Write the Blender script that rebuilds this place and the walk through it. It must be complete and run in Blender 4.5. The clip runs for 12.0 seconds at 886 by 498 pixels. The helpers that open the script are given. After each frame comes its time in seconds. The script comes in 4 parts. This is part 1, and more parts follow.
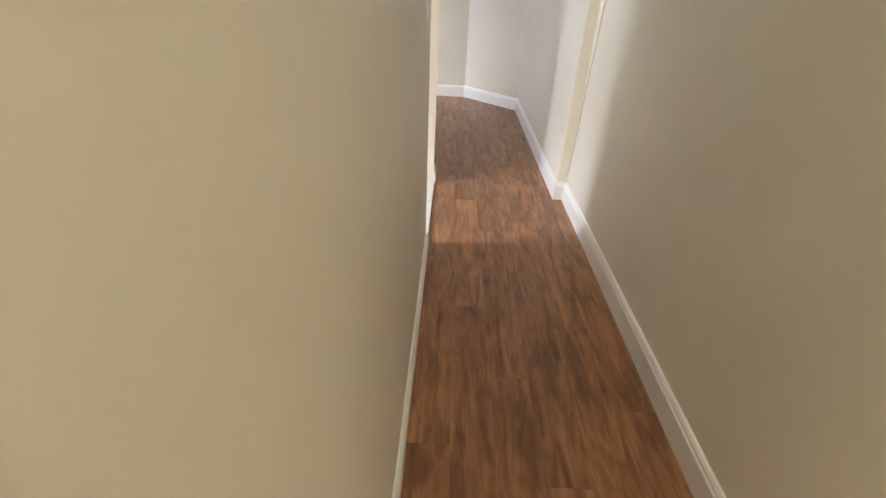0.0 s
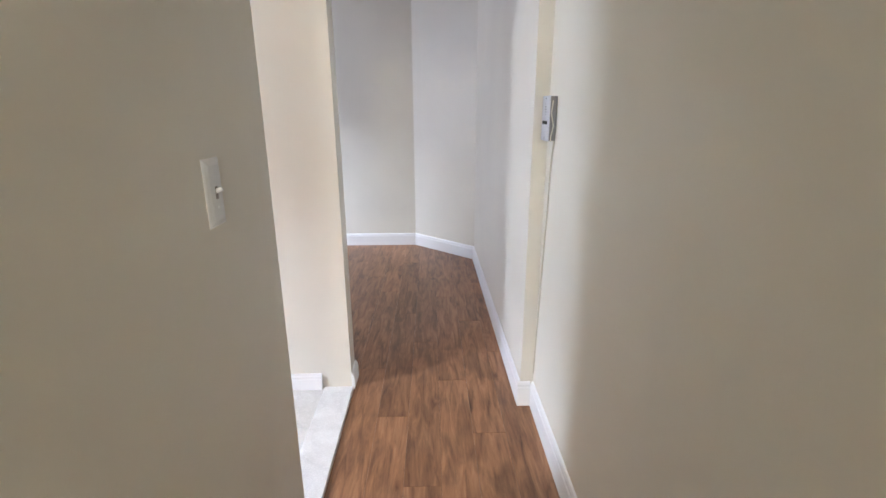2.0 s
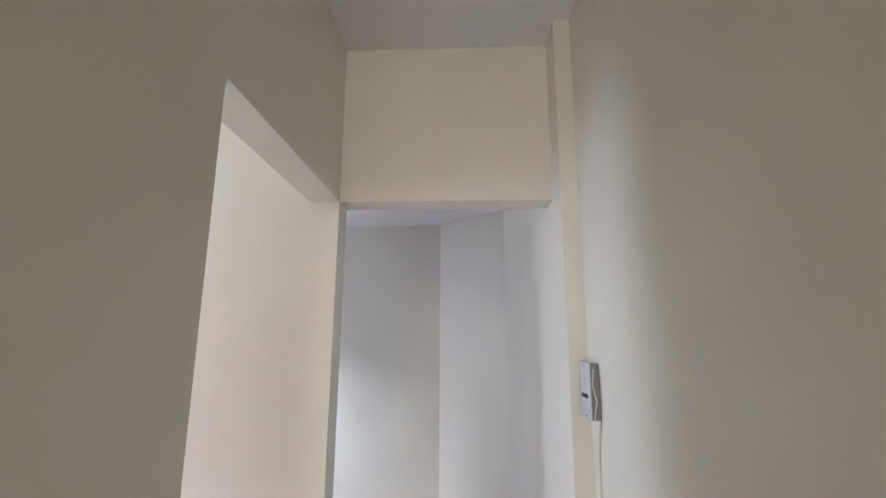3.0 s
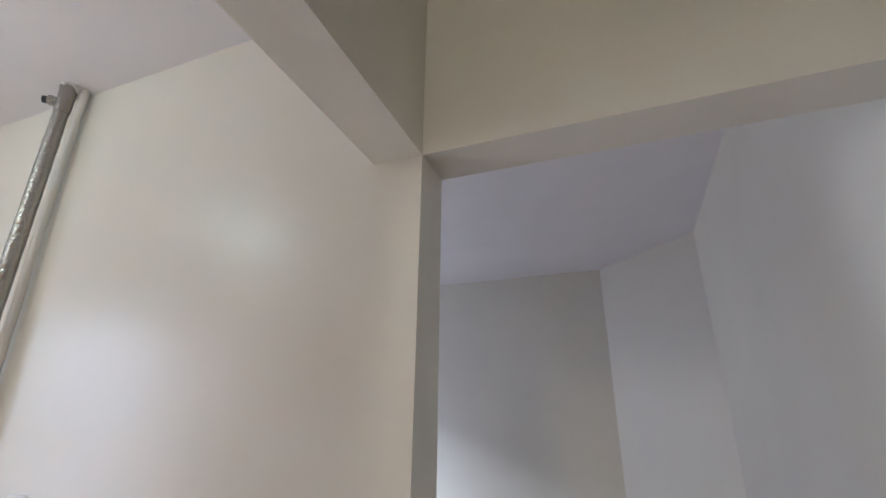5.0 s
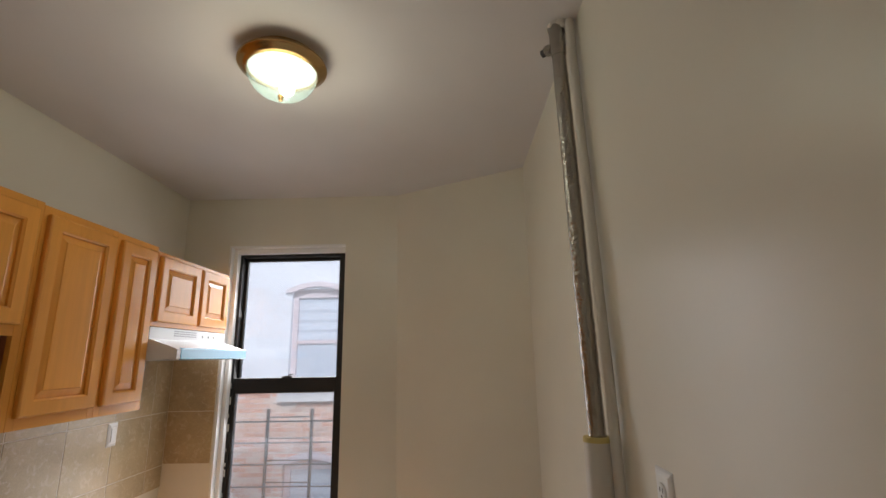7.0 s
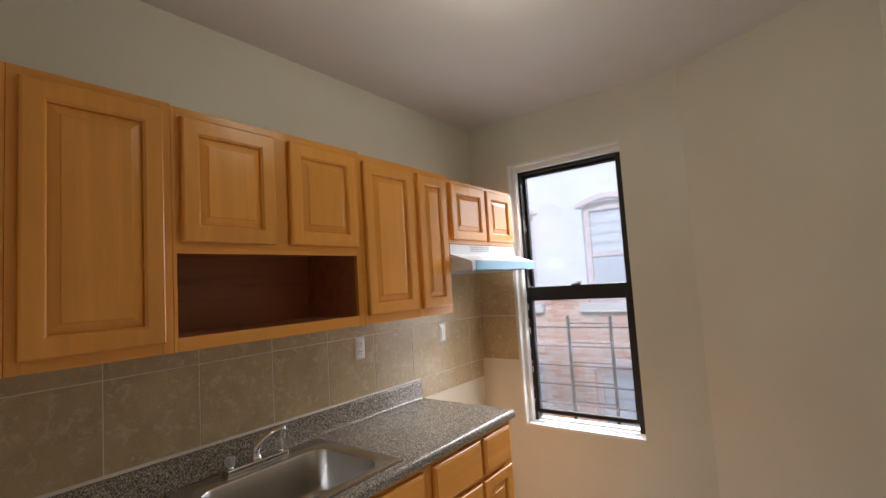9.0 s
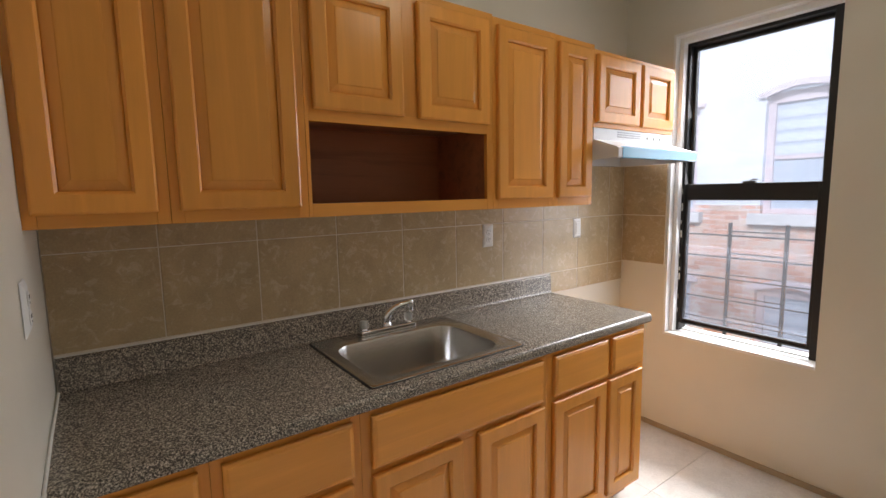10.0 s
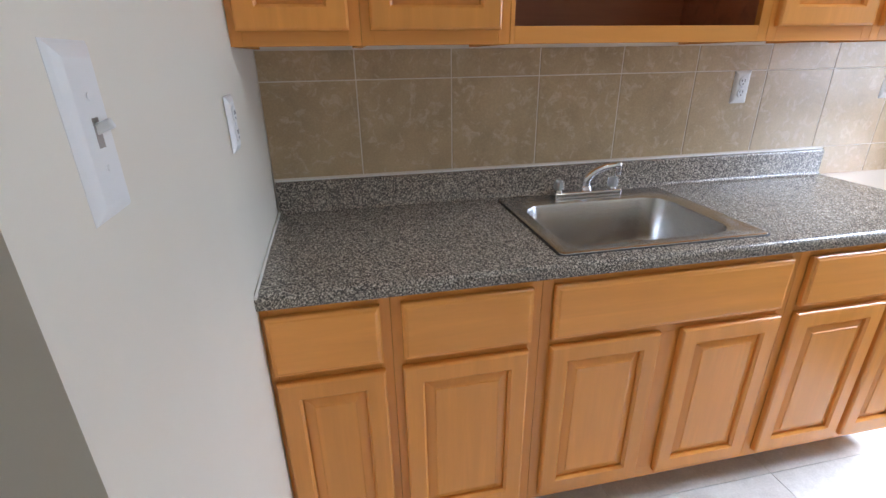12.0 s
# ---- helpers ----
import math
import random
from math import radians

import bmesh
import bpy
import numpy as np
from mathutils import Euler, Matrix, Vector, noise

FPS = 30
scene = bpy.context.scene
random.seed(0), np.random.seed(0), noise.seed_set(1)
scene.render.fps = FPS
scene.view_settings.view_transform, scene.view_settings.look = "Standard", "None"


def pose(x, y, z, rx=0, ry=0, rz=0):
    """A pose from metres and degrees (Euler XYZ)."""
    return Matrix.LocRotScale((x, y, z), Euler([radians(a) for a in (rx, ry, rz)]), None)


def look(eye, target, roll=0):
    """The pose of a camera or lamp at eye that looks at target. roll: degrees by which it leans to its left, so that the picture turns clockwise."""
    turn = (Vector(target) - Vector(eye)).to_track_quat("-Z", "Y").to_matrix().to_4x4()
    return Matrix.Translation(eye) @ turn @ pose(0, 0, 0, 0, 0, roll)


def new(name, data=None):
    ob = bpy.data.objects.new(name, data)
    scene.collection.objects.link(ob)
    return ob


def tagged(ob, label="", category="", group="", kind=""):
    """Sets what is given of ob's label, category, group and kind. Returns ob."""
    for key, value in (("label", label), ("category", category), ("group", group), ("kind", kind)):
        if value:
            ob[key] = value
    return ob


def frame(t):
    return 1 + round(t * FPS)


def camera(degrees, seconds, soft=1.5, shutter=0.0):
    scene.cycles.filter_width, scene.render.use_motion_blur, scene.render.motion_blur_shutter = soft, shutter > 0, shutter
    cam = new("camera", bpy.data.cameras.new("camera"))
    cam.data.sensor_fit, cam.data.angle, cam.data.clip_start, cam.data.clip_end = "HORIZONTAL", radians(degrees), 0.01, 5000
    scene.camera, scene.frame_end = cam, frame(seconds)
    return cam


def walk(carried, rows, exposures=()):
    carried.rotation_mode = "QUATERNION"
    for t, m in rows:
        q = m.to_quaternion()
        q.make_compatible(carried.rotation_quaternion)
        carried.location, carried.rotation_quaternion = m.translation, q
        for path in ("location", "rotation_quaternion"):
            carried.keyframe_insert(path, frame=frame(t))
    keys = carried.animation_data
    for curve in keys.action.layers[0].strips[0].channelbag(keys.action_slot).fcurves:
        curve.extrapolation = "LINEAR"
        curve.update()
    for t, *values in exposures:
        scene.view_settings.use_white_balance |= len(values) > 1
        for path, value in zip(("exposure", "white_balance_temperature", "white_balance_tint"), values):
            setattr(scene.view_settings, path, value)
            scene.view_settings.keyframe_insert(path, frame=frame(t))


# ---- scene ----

cam = camera(87.4, 12.0, soft=1.5)
PATH = [
    (0, (0.103, -3.197, 1.37), (0.094, -1.485, 0.336), 2.7),
    (0.5, (0.227, -2.967, 1.375), (0.367, -1.252, 0.356), 2.0),
    (1, (0.341, -2.737, 1.362), (0.442, -1.013, 0.353), 1.2),
    (1.5, (0.401, -2.444, 1.366), (0.446, -0.681, 0.424), 0.9),
    (2, (0.428, -2.187, 1.429), (0.474, -0.27, 0.859), -0.2),
    (2.5, (0.466, -2.0, 1.561), (0.441, 0.0, 1.536), -0.3),
    (3, (0.515, -1.814, 1.544), (0.412, 0.143, 1.944), 0.3),
    (3.2, (0.505, -1.731, 1.557), (0.402, 0.193, 2.096), 0.5),
    (4.8, (0.406, -0.918, 1.576), (-0.097, 0.83, 2.41), 0.5),
    (5, (0.357, -0.8, 1.545), (-0.324, 0.932, 2.279), 0.8),
    (5.5, (0.248, -0.613, 1.621), (-1.04, 0.883, 1.942), 3.4),
    (6, (0.129, -0.479, 1.563), (-1.652, 0.428, 1.632), 3.2),
    (6.5, (0.034, -0.446, 1.565), (-1.88, 0.123, 1.68), 1.5),
    (7, (-0.039, -0.41, 1.617), (-1.986, -0.451, 2.069), -1.0),
    (7.5, (-0.063, -0.32, 1.637), (-1.855, -0.969, 2.245), -0.6),
    (9.3, (-0.171, -0.346, 1.538), (-1.683, -1.656, 1.6), -3.7),
    (9.5, (-0.181, -0.349, 1.521), (-1.616, -1.742, 1.51), -3.3),
    (10, (-0.263, -0.406, 1.481), (-1.422, -2.018, 1.24), -1.0),
    (10.5, (-0.322, -0.473, 1.439), (-1.137, -2.236, 0.961), 0.6),
    (11, (-0.313, -0.54, 1.412), (-0.791, -2.372, 0.767), 0.5),
    (11.5, (-0.334, -0.58, 1.401), (-0.668, -2.426, 0.708), -0.2),
    (12, (-0.34, -0.585, 1.387), (-0.704, -2.395, 0.62), -0.9),
]
walk(cam, [(t, look(e, g, r)) for t, e, g, r in PATH],
     exposures=[(0, 2.9, 7250, 10), (0.5, 2.9, 6800, 10), (1.5, 2.9, 6300, 10), (2.0, 2.9, 6400, 11), (2.5, 2.67, 6300, 11), (3.2, 2.62, 6300, 10), (5.0, 2.1, 6300, 11),
                (5.5, 1.75, 6250, 12), (6.0, 1.5, 6800, 12), (6.5, 0.92, 7800, 11), (7.0, 0.8, 8400, 12), (7.5, 0.78, 8800, 12),
                (9.5, 1.08, 8100, 13), (10.5, 1.35, 7800, 12), (11.0, 1.65, 7200, 11), (12, 1.85, 6300, 10)])


# ---- world, sun, large lights ----
world = bpy.data.worlds.new("sky_world")
scene.world = world
world.use_nodes = True
wn = world.node_tree
sky = wn.nodes.new("ShaderNodeTexSky")
sky.sky_type = 'NISHITA'
sky.sun_disc = False
sky.sun_elevation, sky.sun_rotation = radians(50), radians(100)
wn.links.new(sky.outputs[0], wn.nodes["Background"].inputs[0])
wn.nodes["Background"].inputs[1].default_value = 0.14


KITCHEN_LAMP = (-1.475, -0.995)


def lamp(name, kind, m, energy, color, size=0.5, size_y=None):
    d = bpy.data.lights.new(name, kind)
    d.energy, d.color = energy, color
    if kind == 'AREA':
        d.shape, d.size, d.size_y = 'RECTANGLE', size, size_y or size
    elif kind == 'SUN':
        d.angle = size
    else:
        d.shadow_soft_size = size
    ob = new(name, d)
    ob.matrix_world = m
    return ob


# overcast brightness on the building opposite, from behind the house
lamp("sun", 'SUN', look((6, 1.5, 9), (-8, -3, 0)), 3.3, (0.94, 0.97, 1.0), radians(12))
# daylight: in the openings of the two windows, and from the strip of sky above the yard
for z in (0.86, 1.26, 1.66, 2.06):
    day = lamp("kitchen_window_daylight", 'AREA', look((-2.992, -1.475, z), (-0.992, -1.475, z - 0.93)), 1.5, (0.72, 0.81, 1.0), 0.66, 0.38)
    day.data.spread = radians(150)
lamp("sky_over_yard", 'AREA', look((-5.6, -1.6, 3.9), (-3.0, -1.475, 1.5)), 370.0, (0.74, 0.83, 1.0), 4.0, 1.4)
lamp("room_window_daylight", 'AREA', look((-2.62, 1.75, 1.5), (0, 1.75, 1.3)), 3.7, (0.66, 0.75, 1.0), 1.1, 1.5)
# ceiling lamps: the kitchen one, and two unseen ones added to light the hall
lamp("kitchen_bulb", 'POINT', pose(*KITCHEN_LAMP, 2.44), 1.45, (0.95, 1.0, 0.93), 0.15)
lamp("hall_fill", 'POINT', pose(0.46, -4.6, 2.58), 5.0, (1.0, 0.93, 0.835), 0.14)
lamp("hall_fill", 'POINT', pose(0.46, -8.0, 2.58), 30.0, (1.0, 0.93, 0.835), 0.14)


# ---- materials ----
def mat(name, color, rough=0.5, metal=0.0):
    m = bpy.data.materials.new(name)
    m.use_nodes = True
    b = m.node_tree.nodes["Principled BSDF"]
    b.inputs["Base Color"].default_value = (*color, 1)
    b.inputs["Roughness"].default_value = rough
    b.inputs["Metallic"].default_value = metal
    return m, m.node_tree, b


def node(nt, kind, **vals):
    n = nt.nodes.new(kind)
    for k, v in vals.items():
        n.inputs[k].default_value = v
    return n


def coords(nt, scale=(1, 1, 1), which="Object"):
    tc, mp = nt.nodes.new("ShaderNodeTexCoord"), nt.nodes.new("ShaderNodeMapping")
    mp.inputs["Scale"].default_value = scale
    nt.links.new(tc.outputs[which], mp.inputs[0])
    return mp.outputs[0]


def ramp(nt, fac, stops, constant=False):
    r = nt.nodes.new("ShaderNodeValToRGB")
    if constant:
        r.color_ramp.interpolation = 'CONSTANT'
    el = r.color_ramp.elements
    while len(el) < len(stops):
        el.new(0.5)
    for e, (p, c) in zip(el, stops):
        e.position, e.color = p, (*c, 1)
    nt.links.new(fac, r.inputs[0])
    return r.outputs[0]


def noise_fac(nt, vec, scale, detail=4, rough=0.55, distortion=0.0):
    n = node(nt, "ShaderNodeTexNoise", Scale=scale, Detail=detail, Roughness=rough, Distortion=distortion)
    nt.links.new(vec, n.inputs["Vector"])
    return n.outputs["Fac"]


def bump(nt, b, fac, strength, dist=0.002, prev=None):
    n = node(nt, "ShaderNodeBump", Strength=strength, Distance=dist)
    nt.links.new(fac, n.inputs["Height"])
    if prev:
        nt.links.new(prev, n.inputs["Normal"])
    nt.links.new(n.outputs[0], b.inputs["Normal"])
    return n.outputs[0]


def mixc(nt, fac, a, b, mode='MIX'):
    n = nt.nodes.new("ShaderNodeMix")
    n.data_type, n.blend_type = 'RGBA', mode
    for sock, v in ((n.inputs[0], fac), (n.inputs[6], a), (n.inputs[7], b)):
        if isinstance(v, (int, float)):
            sock.default_value = v
        elif isinstance(v, tuple):
            sock.default_value = (*v, 1)
        else:
            nt.links.new(v, sock)
    return n.outputs[2]


def scaled(c, k):
    return tuple(x * k for x in c)


def paint(name, color, rough, relief=0.25, spread=0.06):
    """Rolled wall paint: faint blotches, roller stipple, larger trowel waves."""
    m, nt, b = mat(name, color, rough)
    v = coords(nt)
    big = noise_fac(nt, v, 1.3, 3)
    nt.links.new(ramp(nt, big, [(0.3, scaled(color, 1 - spread)), (0.7, scaled(color, 1 + spread * 0.5))]), b.inputs["Base Color"])
    n1 = bump(nt, b, noise_fac(nt, v, 75, 2), relief * 0.35, 0.0012)
    bump(nt, b, noise_fac(nt, v, 5, 2), relief * 0.5, 0.004, n1)
    r = nt.nodes.new("ShaderNodeMapRange")
    r.inputs[3].default_value, r.inputs[4].default_value = rough - 0.03, rough + 0.04
    nt.links.new(noise_fac(nt, v, 5, 3), r.inputs[0])
    nt.links.new(r.outputs[0], b.inputs["Roughness"])
    return m


CREAM = (0.735, 0.70, 0.610)
M_WALL = paint("cream_wall_paint", CREAM, 0.5)
M_GLOSS = paint("cream_semigloss_paint", CREAM, 0.30, 0.30)
M_GLOSS.node_tree.nodes["Principled BSDF"].inputs["Specular IOR Level"].default_value = 0.32
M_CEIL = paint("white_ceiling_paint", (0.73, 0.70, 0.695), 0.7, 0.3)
# copy of the ceiling paint, lightened so hall and room ceilings read brighter
M_HCEIL = paint("brightened_ceiling_paint", (0.84, 0.83, 0.84), 0.7, 0.3)
M_TRIM = paint("white_trim_paint", (0.80, 0.80, 0.79), 0.35, 0.1, 0.03)


def wood(name, color, rough, along=2, dark=0.62, scale=1.0):
    m, nt, b = mat(name, color, rough)
    s = [14 * scale] * 3
    s[along] = 0.9 * scale
    oi = nt.nodes.new("ShaderNodeObjectInfo")
    v = coords(nt, s)
    add = nt.nodes.new("ShaderNodeVectorMath")
    mul = nt.nodes.new("ShaderNodeVectorMath")
    mul.operation = 'SCALE'
    cmb = nt.nodes.new("ShaderNodeCombineXYZ")
    for i in range(3):
        nt.links.new(oi.outputs["Random"], cmb.inputs[i])
    nt.links.new(cmb.outputs[0], mul.inputs[0])
    mul.inputs["Scale"].default_value = 37
    nt.links.new(v, add.inputs[0])
    nt.links.new(mul.outputs[0], add.inputs[1])
    vec = add.outputs[0]
    grain = noise_fac(nt, vec, 1.6, 6, 0.6, 0.6)
    fine = noise_fac(nt, vec, 9.0, 4, 0.7)
    col = ramp(nt, grain, [(0.28, scaled(color, dark)), (0.5, color), (0.75, scaled(color, 1.12))])
    col = mixc(nt, 0.10, col, ramp(nt, fine, [(0.35, scaled(color, dark * 0.8)), (0.6, color)]))
    hs = nt.nodes.new("ShaderNodeHueSaturation")
    mr = nt.nodes.new("ShaderNodeMapRange")
    mr.inputs[3].default_value, mr.inputs[4].default_value = 0.92, 1.07
    nt.links.new(oi.outputs["Random"], mr.inputs[0])
    nt.links.new(mr.outputs[0], hs.inputs["Value"])
    nt.links.new(col, hs.inputs["Color"])
    nt.links.new(hs.outputs[0], b.inputs["Base Color"])
    bump(nt, b, fine, 0.08, 0.0006)
    return m


M_MAPLE = wood("honey_maple", (0.79, 0.325, 0.070), 0.25, dark=0.94)
M_MAPLE_H = wood("honey_maple_cross", (0.79, 0.33, 0.072), 0.25, along=0, dark=0.94)
# inside of the open niche: darker and browner than the maple
M_NICHE = wood("niche_brown_wood", (0.43, 0.155, 0.072), 0.4, along=0, dark=0.6)
M_TOE = wood("toe_kick_wood", (0.42, 0.20, 0.08), 0.5, along=0)


def plank_mat():
    """Rustic vinyl plank: hickory brown with streaks, knots and grey-brown drifts; tone differs plank by plank."""
    m, nt, b = mat("rustic_vinyl_plank", (0.2, 0.1, 0.05), 0.36)
    oi = nt.nodes.new("ShaderNodeObjectInfo")
    sep = nt.nodes.new("ShaderNodeCombineXYZ")
    for i in range(3):
        nt.links.new(oi.outputs["Random"], sep.inputs[i])
    mul = nt.nodes.new("ShaderNodeVectorMath")
    mul.operation = 'SCALE'
    mul.inputs["Scale"].default_value = 53
    nt.links.new(sep.outputs[0], mul.inputs[0])

    def vec(scale):
        a = nt.nodes.new("ShaderNodeVectorMath")
        nt.links.new(coords(nt, scale), a.inputs[0])
        nt.links.new(mul.outputs[0], a.inputs[1])
        return a.outputs[0]
    streak = noise_fac(nt, vec((19, 2.4, 1)), 1.3, 7, 0.6, 1.1)
    drift = noise_fac(nt, vec((8, 2.6, 1)), 1.2, 4, 0.55, 0.8)
    fine = noise_fac(nt, vec((60, 5, 1)), 2.0, 5, 0.7)
    knot = nt.nodes.new("ShaderNodeTexVoronoi")
    knot.inputs["Scale"].default_value = 1.0
    nt.links.new(vec((5.5, 2.2, 1)), knot.inputs["Vector"])
    col = ramp(nt, streak, [(0.28, (0.07, 0.030, 0.015)), (0.40, (0.19, 0.085, 0.041)), (0.54, (0.30, 0.143, 0.070)), (0.74, (0.42, 0.222, 0.118))])
    col = mixc(nt, ramp(nt, drift, [(0.50, (0, 0, 0)), (0.68, (0.75, 0.75, 0.75))]), col, (0.105, 0.050, 0.027))
    col = mixc(nt, 0.15, col, ramp(nt, fine, [(0.35, (0.07, 0.028, 0.014)), (0.6, (0.40, 0.20, 0.09))]))
    col = mixc(nt, ramp(nt, knot.outputs["Distance"], [(0.02, (0.7, 0.7, 0.7)), (0.15, (0, 0, 0))]), col, (0.035, 0.018, 0.012))
    hs = nt.nodes.new("ShaderNodeHueSaturation")
    mr = nt.nodes.new("ShaderNodeMapRange")
    mr.inputs[3].default_value, mr.inputs[4].default_value = 0.90, 1.22
    nt.links.new(oi.outputs["Random"], mr.inputs[0])
    nt.links.new(mr.outputs[0], hs.inputs["Value"])
    nt.links.new(col, hs.inputs["Color"])
    nt.links.new(hs.outputs[0], b.inputs["Base Color"])
    bump(nt, b, fine, 0.15, 0.0006)
    return m


M_PLANK = plank_mat()


def stone_tile(name, base, pale, rough):
    m, nt, b = mat(name, base, rough)
    oi = nt.nodes.new("ShaderNodeObjectInfo")
    mul = nt.nodes.new("ShaderNodeVectorMath")
    mul.operation = 'SCALE'
    mul.inputs["Scale"].default_value = 41
    cmb = nt.nodes.new("ShaderNodeCombineXYZ")
    for i in range(3):
        nt.links.new(oi.outputs["Random"], cmb.inputs[i])
    nt.links.new(cmb.outputs[0], mul.inputs[0])
    add = nt.nodes.new("ShaderNodeVectorMath")
    nt.links.new(coords(nt), add.inputs[0])
    nt.links.new(mul.outputs[0], add.inputs[1])
    cloud = noise_fac(nt, add.outputs[0], 7, 6, 0.6, 0.5)
    fleck = noise_fac(nt, add.outputs[0], 26, 5, 0.65, 1.0)
    grain = noise_fac(nt, add.outputs[0], 160, 2)
    col = ramp(nt, cloud, [(0.3, scaled(base, 0.86)), (0.7, scaled(base, 1.14))])
    col = mixc(nt, ramp(nt, fleck, [(0.53, (0, 0, 0)), (0.67, (0.68, 0.68, 0.68))]), col, pale)
    col = mixc(nt, 0.12, col, ramp(nt, grain, [(0.4, scaled(base, 0.5)), (0.6, scaled(base, 1.3))]))
    nt.links.new(col, b.inputs["Base Color"])
    bump(nt, b, fleck, 0.06, 0.001)
    return m


M_TILE = stone_tile("taupe_travertine_tile", (0.46, 0.347, 0.205), (0.64, 0.535, 0.39), 0.3)
M_FTILE = stone_tile("pale_vinyl_floor", (0.62, 0.60, 0.57), (0.70, 0.685, 0.66), 0.42)
M_MARBLE = stone_tile("white_marble", (0.74, 0.73, 0.72), (0.80, 0.80, 0.80), 0.3)
M_GROUT, _, _ = mat("pale_grout", (0.74, 0.69, 0.60), 0.9)
M_DUST = paint("dusty_tan_edge", (0.42, 0.34, 0.25), 0.9)


def laminate():
    m, nt, b = mat("speckled_granite_laminate", (0.2, 0.19, 0.18), 0.26)
    v = coords(nt)
    f = noise_fac(nt, v, 330, 3, 0.6)
    f2 = noise_fac(nt, v, 250, 3, 0.6, 0.6)
    c = ramp(nt, f2, [(0.0, (0.016, 0.015, 0.014)), (0.45, (0.12, 0.104, 0.086)), (0.525, (0.41, 0.357, 0.29)), (0.60, (0.72, 0.645, 0.54))], True)
    d = ramp(nt, f, [(0.0, (0.03, 0.028, 0.027)), (0.42, (0.25, 0.22, 0.20)), (0.55, (0.52, 0.475, 0.42))], True)
    nt.links.new(mixc(nt, 0.22, c, d), b.inputs["Base Color"])
    bump(nt, b, f, 0.04, 0.0003)
    return m


M_LAM = laminate()


def metal(name, color, rough, brush=None, relief=0.0, rel_scale=40):
    m, nt, b = mat(name, color, rough, 1.0)
    if brush:
        v = coords(nt, brush)
        r = nt.nodes.new("ShaderNodeMapRange")
        r.inputs[3].default_value, r.inputs[4].default_value = rough * 0.7, rough * 1.5
        nt.links.new(noise_fac(nt, v, 30, 4), r.inputs[0])
        nt.links.new(r.outputs[0], b.inputs["Roughness"])
    if relief:
        bump(nt, b, noise_fac(nt, coords(nt), rel_scale, 4), relief, 0.007)
    return m


M_STEEL = metal("brushed_stainless", (0.60, 0.595, 0.58), 0.26)
M_CHROME = metal("chrome", (0.75, 0.75, 0.76), 0.08)
M_BRASS = metal("aged_brass", (0.55, 0.36, 0.17), 0.22)
M_SILVER = metal("lumpy_silver_pipe_paint", (0.38, 0.36, 0.335), 0.27, None, 1.0, 42)
M_ALU = metal("brushed_aluminium", (0.62, 0.64, 0.70), 0.4, (40, 2, 2))
M_BLACK = paint("black_window_frame", (0.008, 0.008, 0.009), 0.55, 0.1)
M_IRON = paint("dark_painted_iron", (0.030, 0.028, 0.030), 0.6, 0.4)
M_PLASTIC = mat("white_plastic", (0.77, 0.78, 0.78), 0.3)[0]
M_TOGSLOT = mat("toggle_recess", (0.30, 0.27, 0.25), 0.6)[0]
M_SLOT = mat("dark_slot", (0.02, 0.02, 0.02), 0.6)[0]
M_GREYBAR = mat("grey_print", (0.28, 0.29, 0.31), 0.6)[0]
M_HOOD = paint("white_enamel", (0.64, 0.66, 0.68), 0.25, 0.05, 0.02)
M_FILM = mat("blue_protective_film", (0.05, 0.31, 0.50), 0.15)[0]
M_PIPEWHITE = paint("white_painted_pipe", (0.70, 0.67, 0.62), 0.45, 0.3)
M_CLOTH = paint("grey_white_pipe_jacket", (0.62, 0.59, 0.55), 0.6, 0.4)
M_TAPE = mat("yellowed_insulation_edge", (0.62, 0.50, 0.20), 0.7)[0]
M_CAULK = mat("white_caulk", (0.78, 0.77, 0.74), 0.5)[0]
M_CABLE = mat("cream_cable", (0.60, 0.56, 0.46), 0.5)[0]


# Transparent tint dims the bright view outside; translucent dust lays haze over it.
def glass_pane():
    m = bpy.data.materials.new("grimy_dimming_glass")
    m.use_nodes = True
    nt = m.node_tree
    nt.nodes.remove(nt.nodes["Principled BSDF"])
    tr = node(nt, "ShaderNodeBsdfTransparent", Color=(0.60, 0.64, 0.71, 1))
    dust = node(nt, "ShaderNodeBsdfTranslucent", Color=(0.85, 0.88, 0.92, 1))
    gl = node(nt, "ShaderNodeBsdfGlossy", Roughness=0.03)
    fr = node(nt, "ShaderNodeFresnel", IOR=1.45)
    m0, mx = nt.nodes.new("ShaderNodeMixShader"), nt.nodes.new("ShaderNodeMixShader")
    v = coords(nt)
    r = nt.nodes.new("ShaderNodeMapRange")
    r.inputs[3].default_value, r.inputs[4].default_value = 0.025, 0.055
    nt.links.new(noise_fac(nt, v, 6, 5), r.inputs[0])
    nt.links.new(r.outputs[0], m0.inputs[0])
    nt.links.new(tr.outputs[0], m0.inputs[1])
    nt.links.new(dust.outputs[0], m0.inputs[2])
    nt.links.new(fr.outputs[0], mx.inputs[0])
    nt.links.new(m0.outputs[0], mx.inputs[1])
    nt.links.new(gl.outputs[0], mx.inputs[2])
    nt.links.new(mx.outputs[0], nt.nodes["Material Output"].inputs[0])
    return m


M_GLASS = glass_pane()


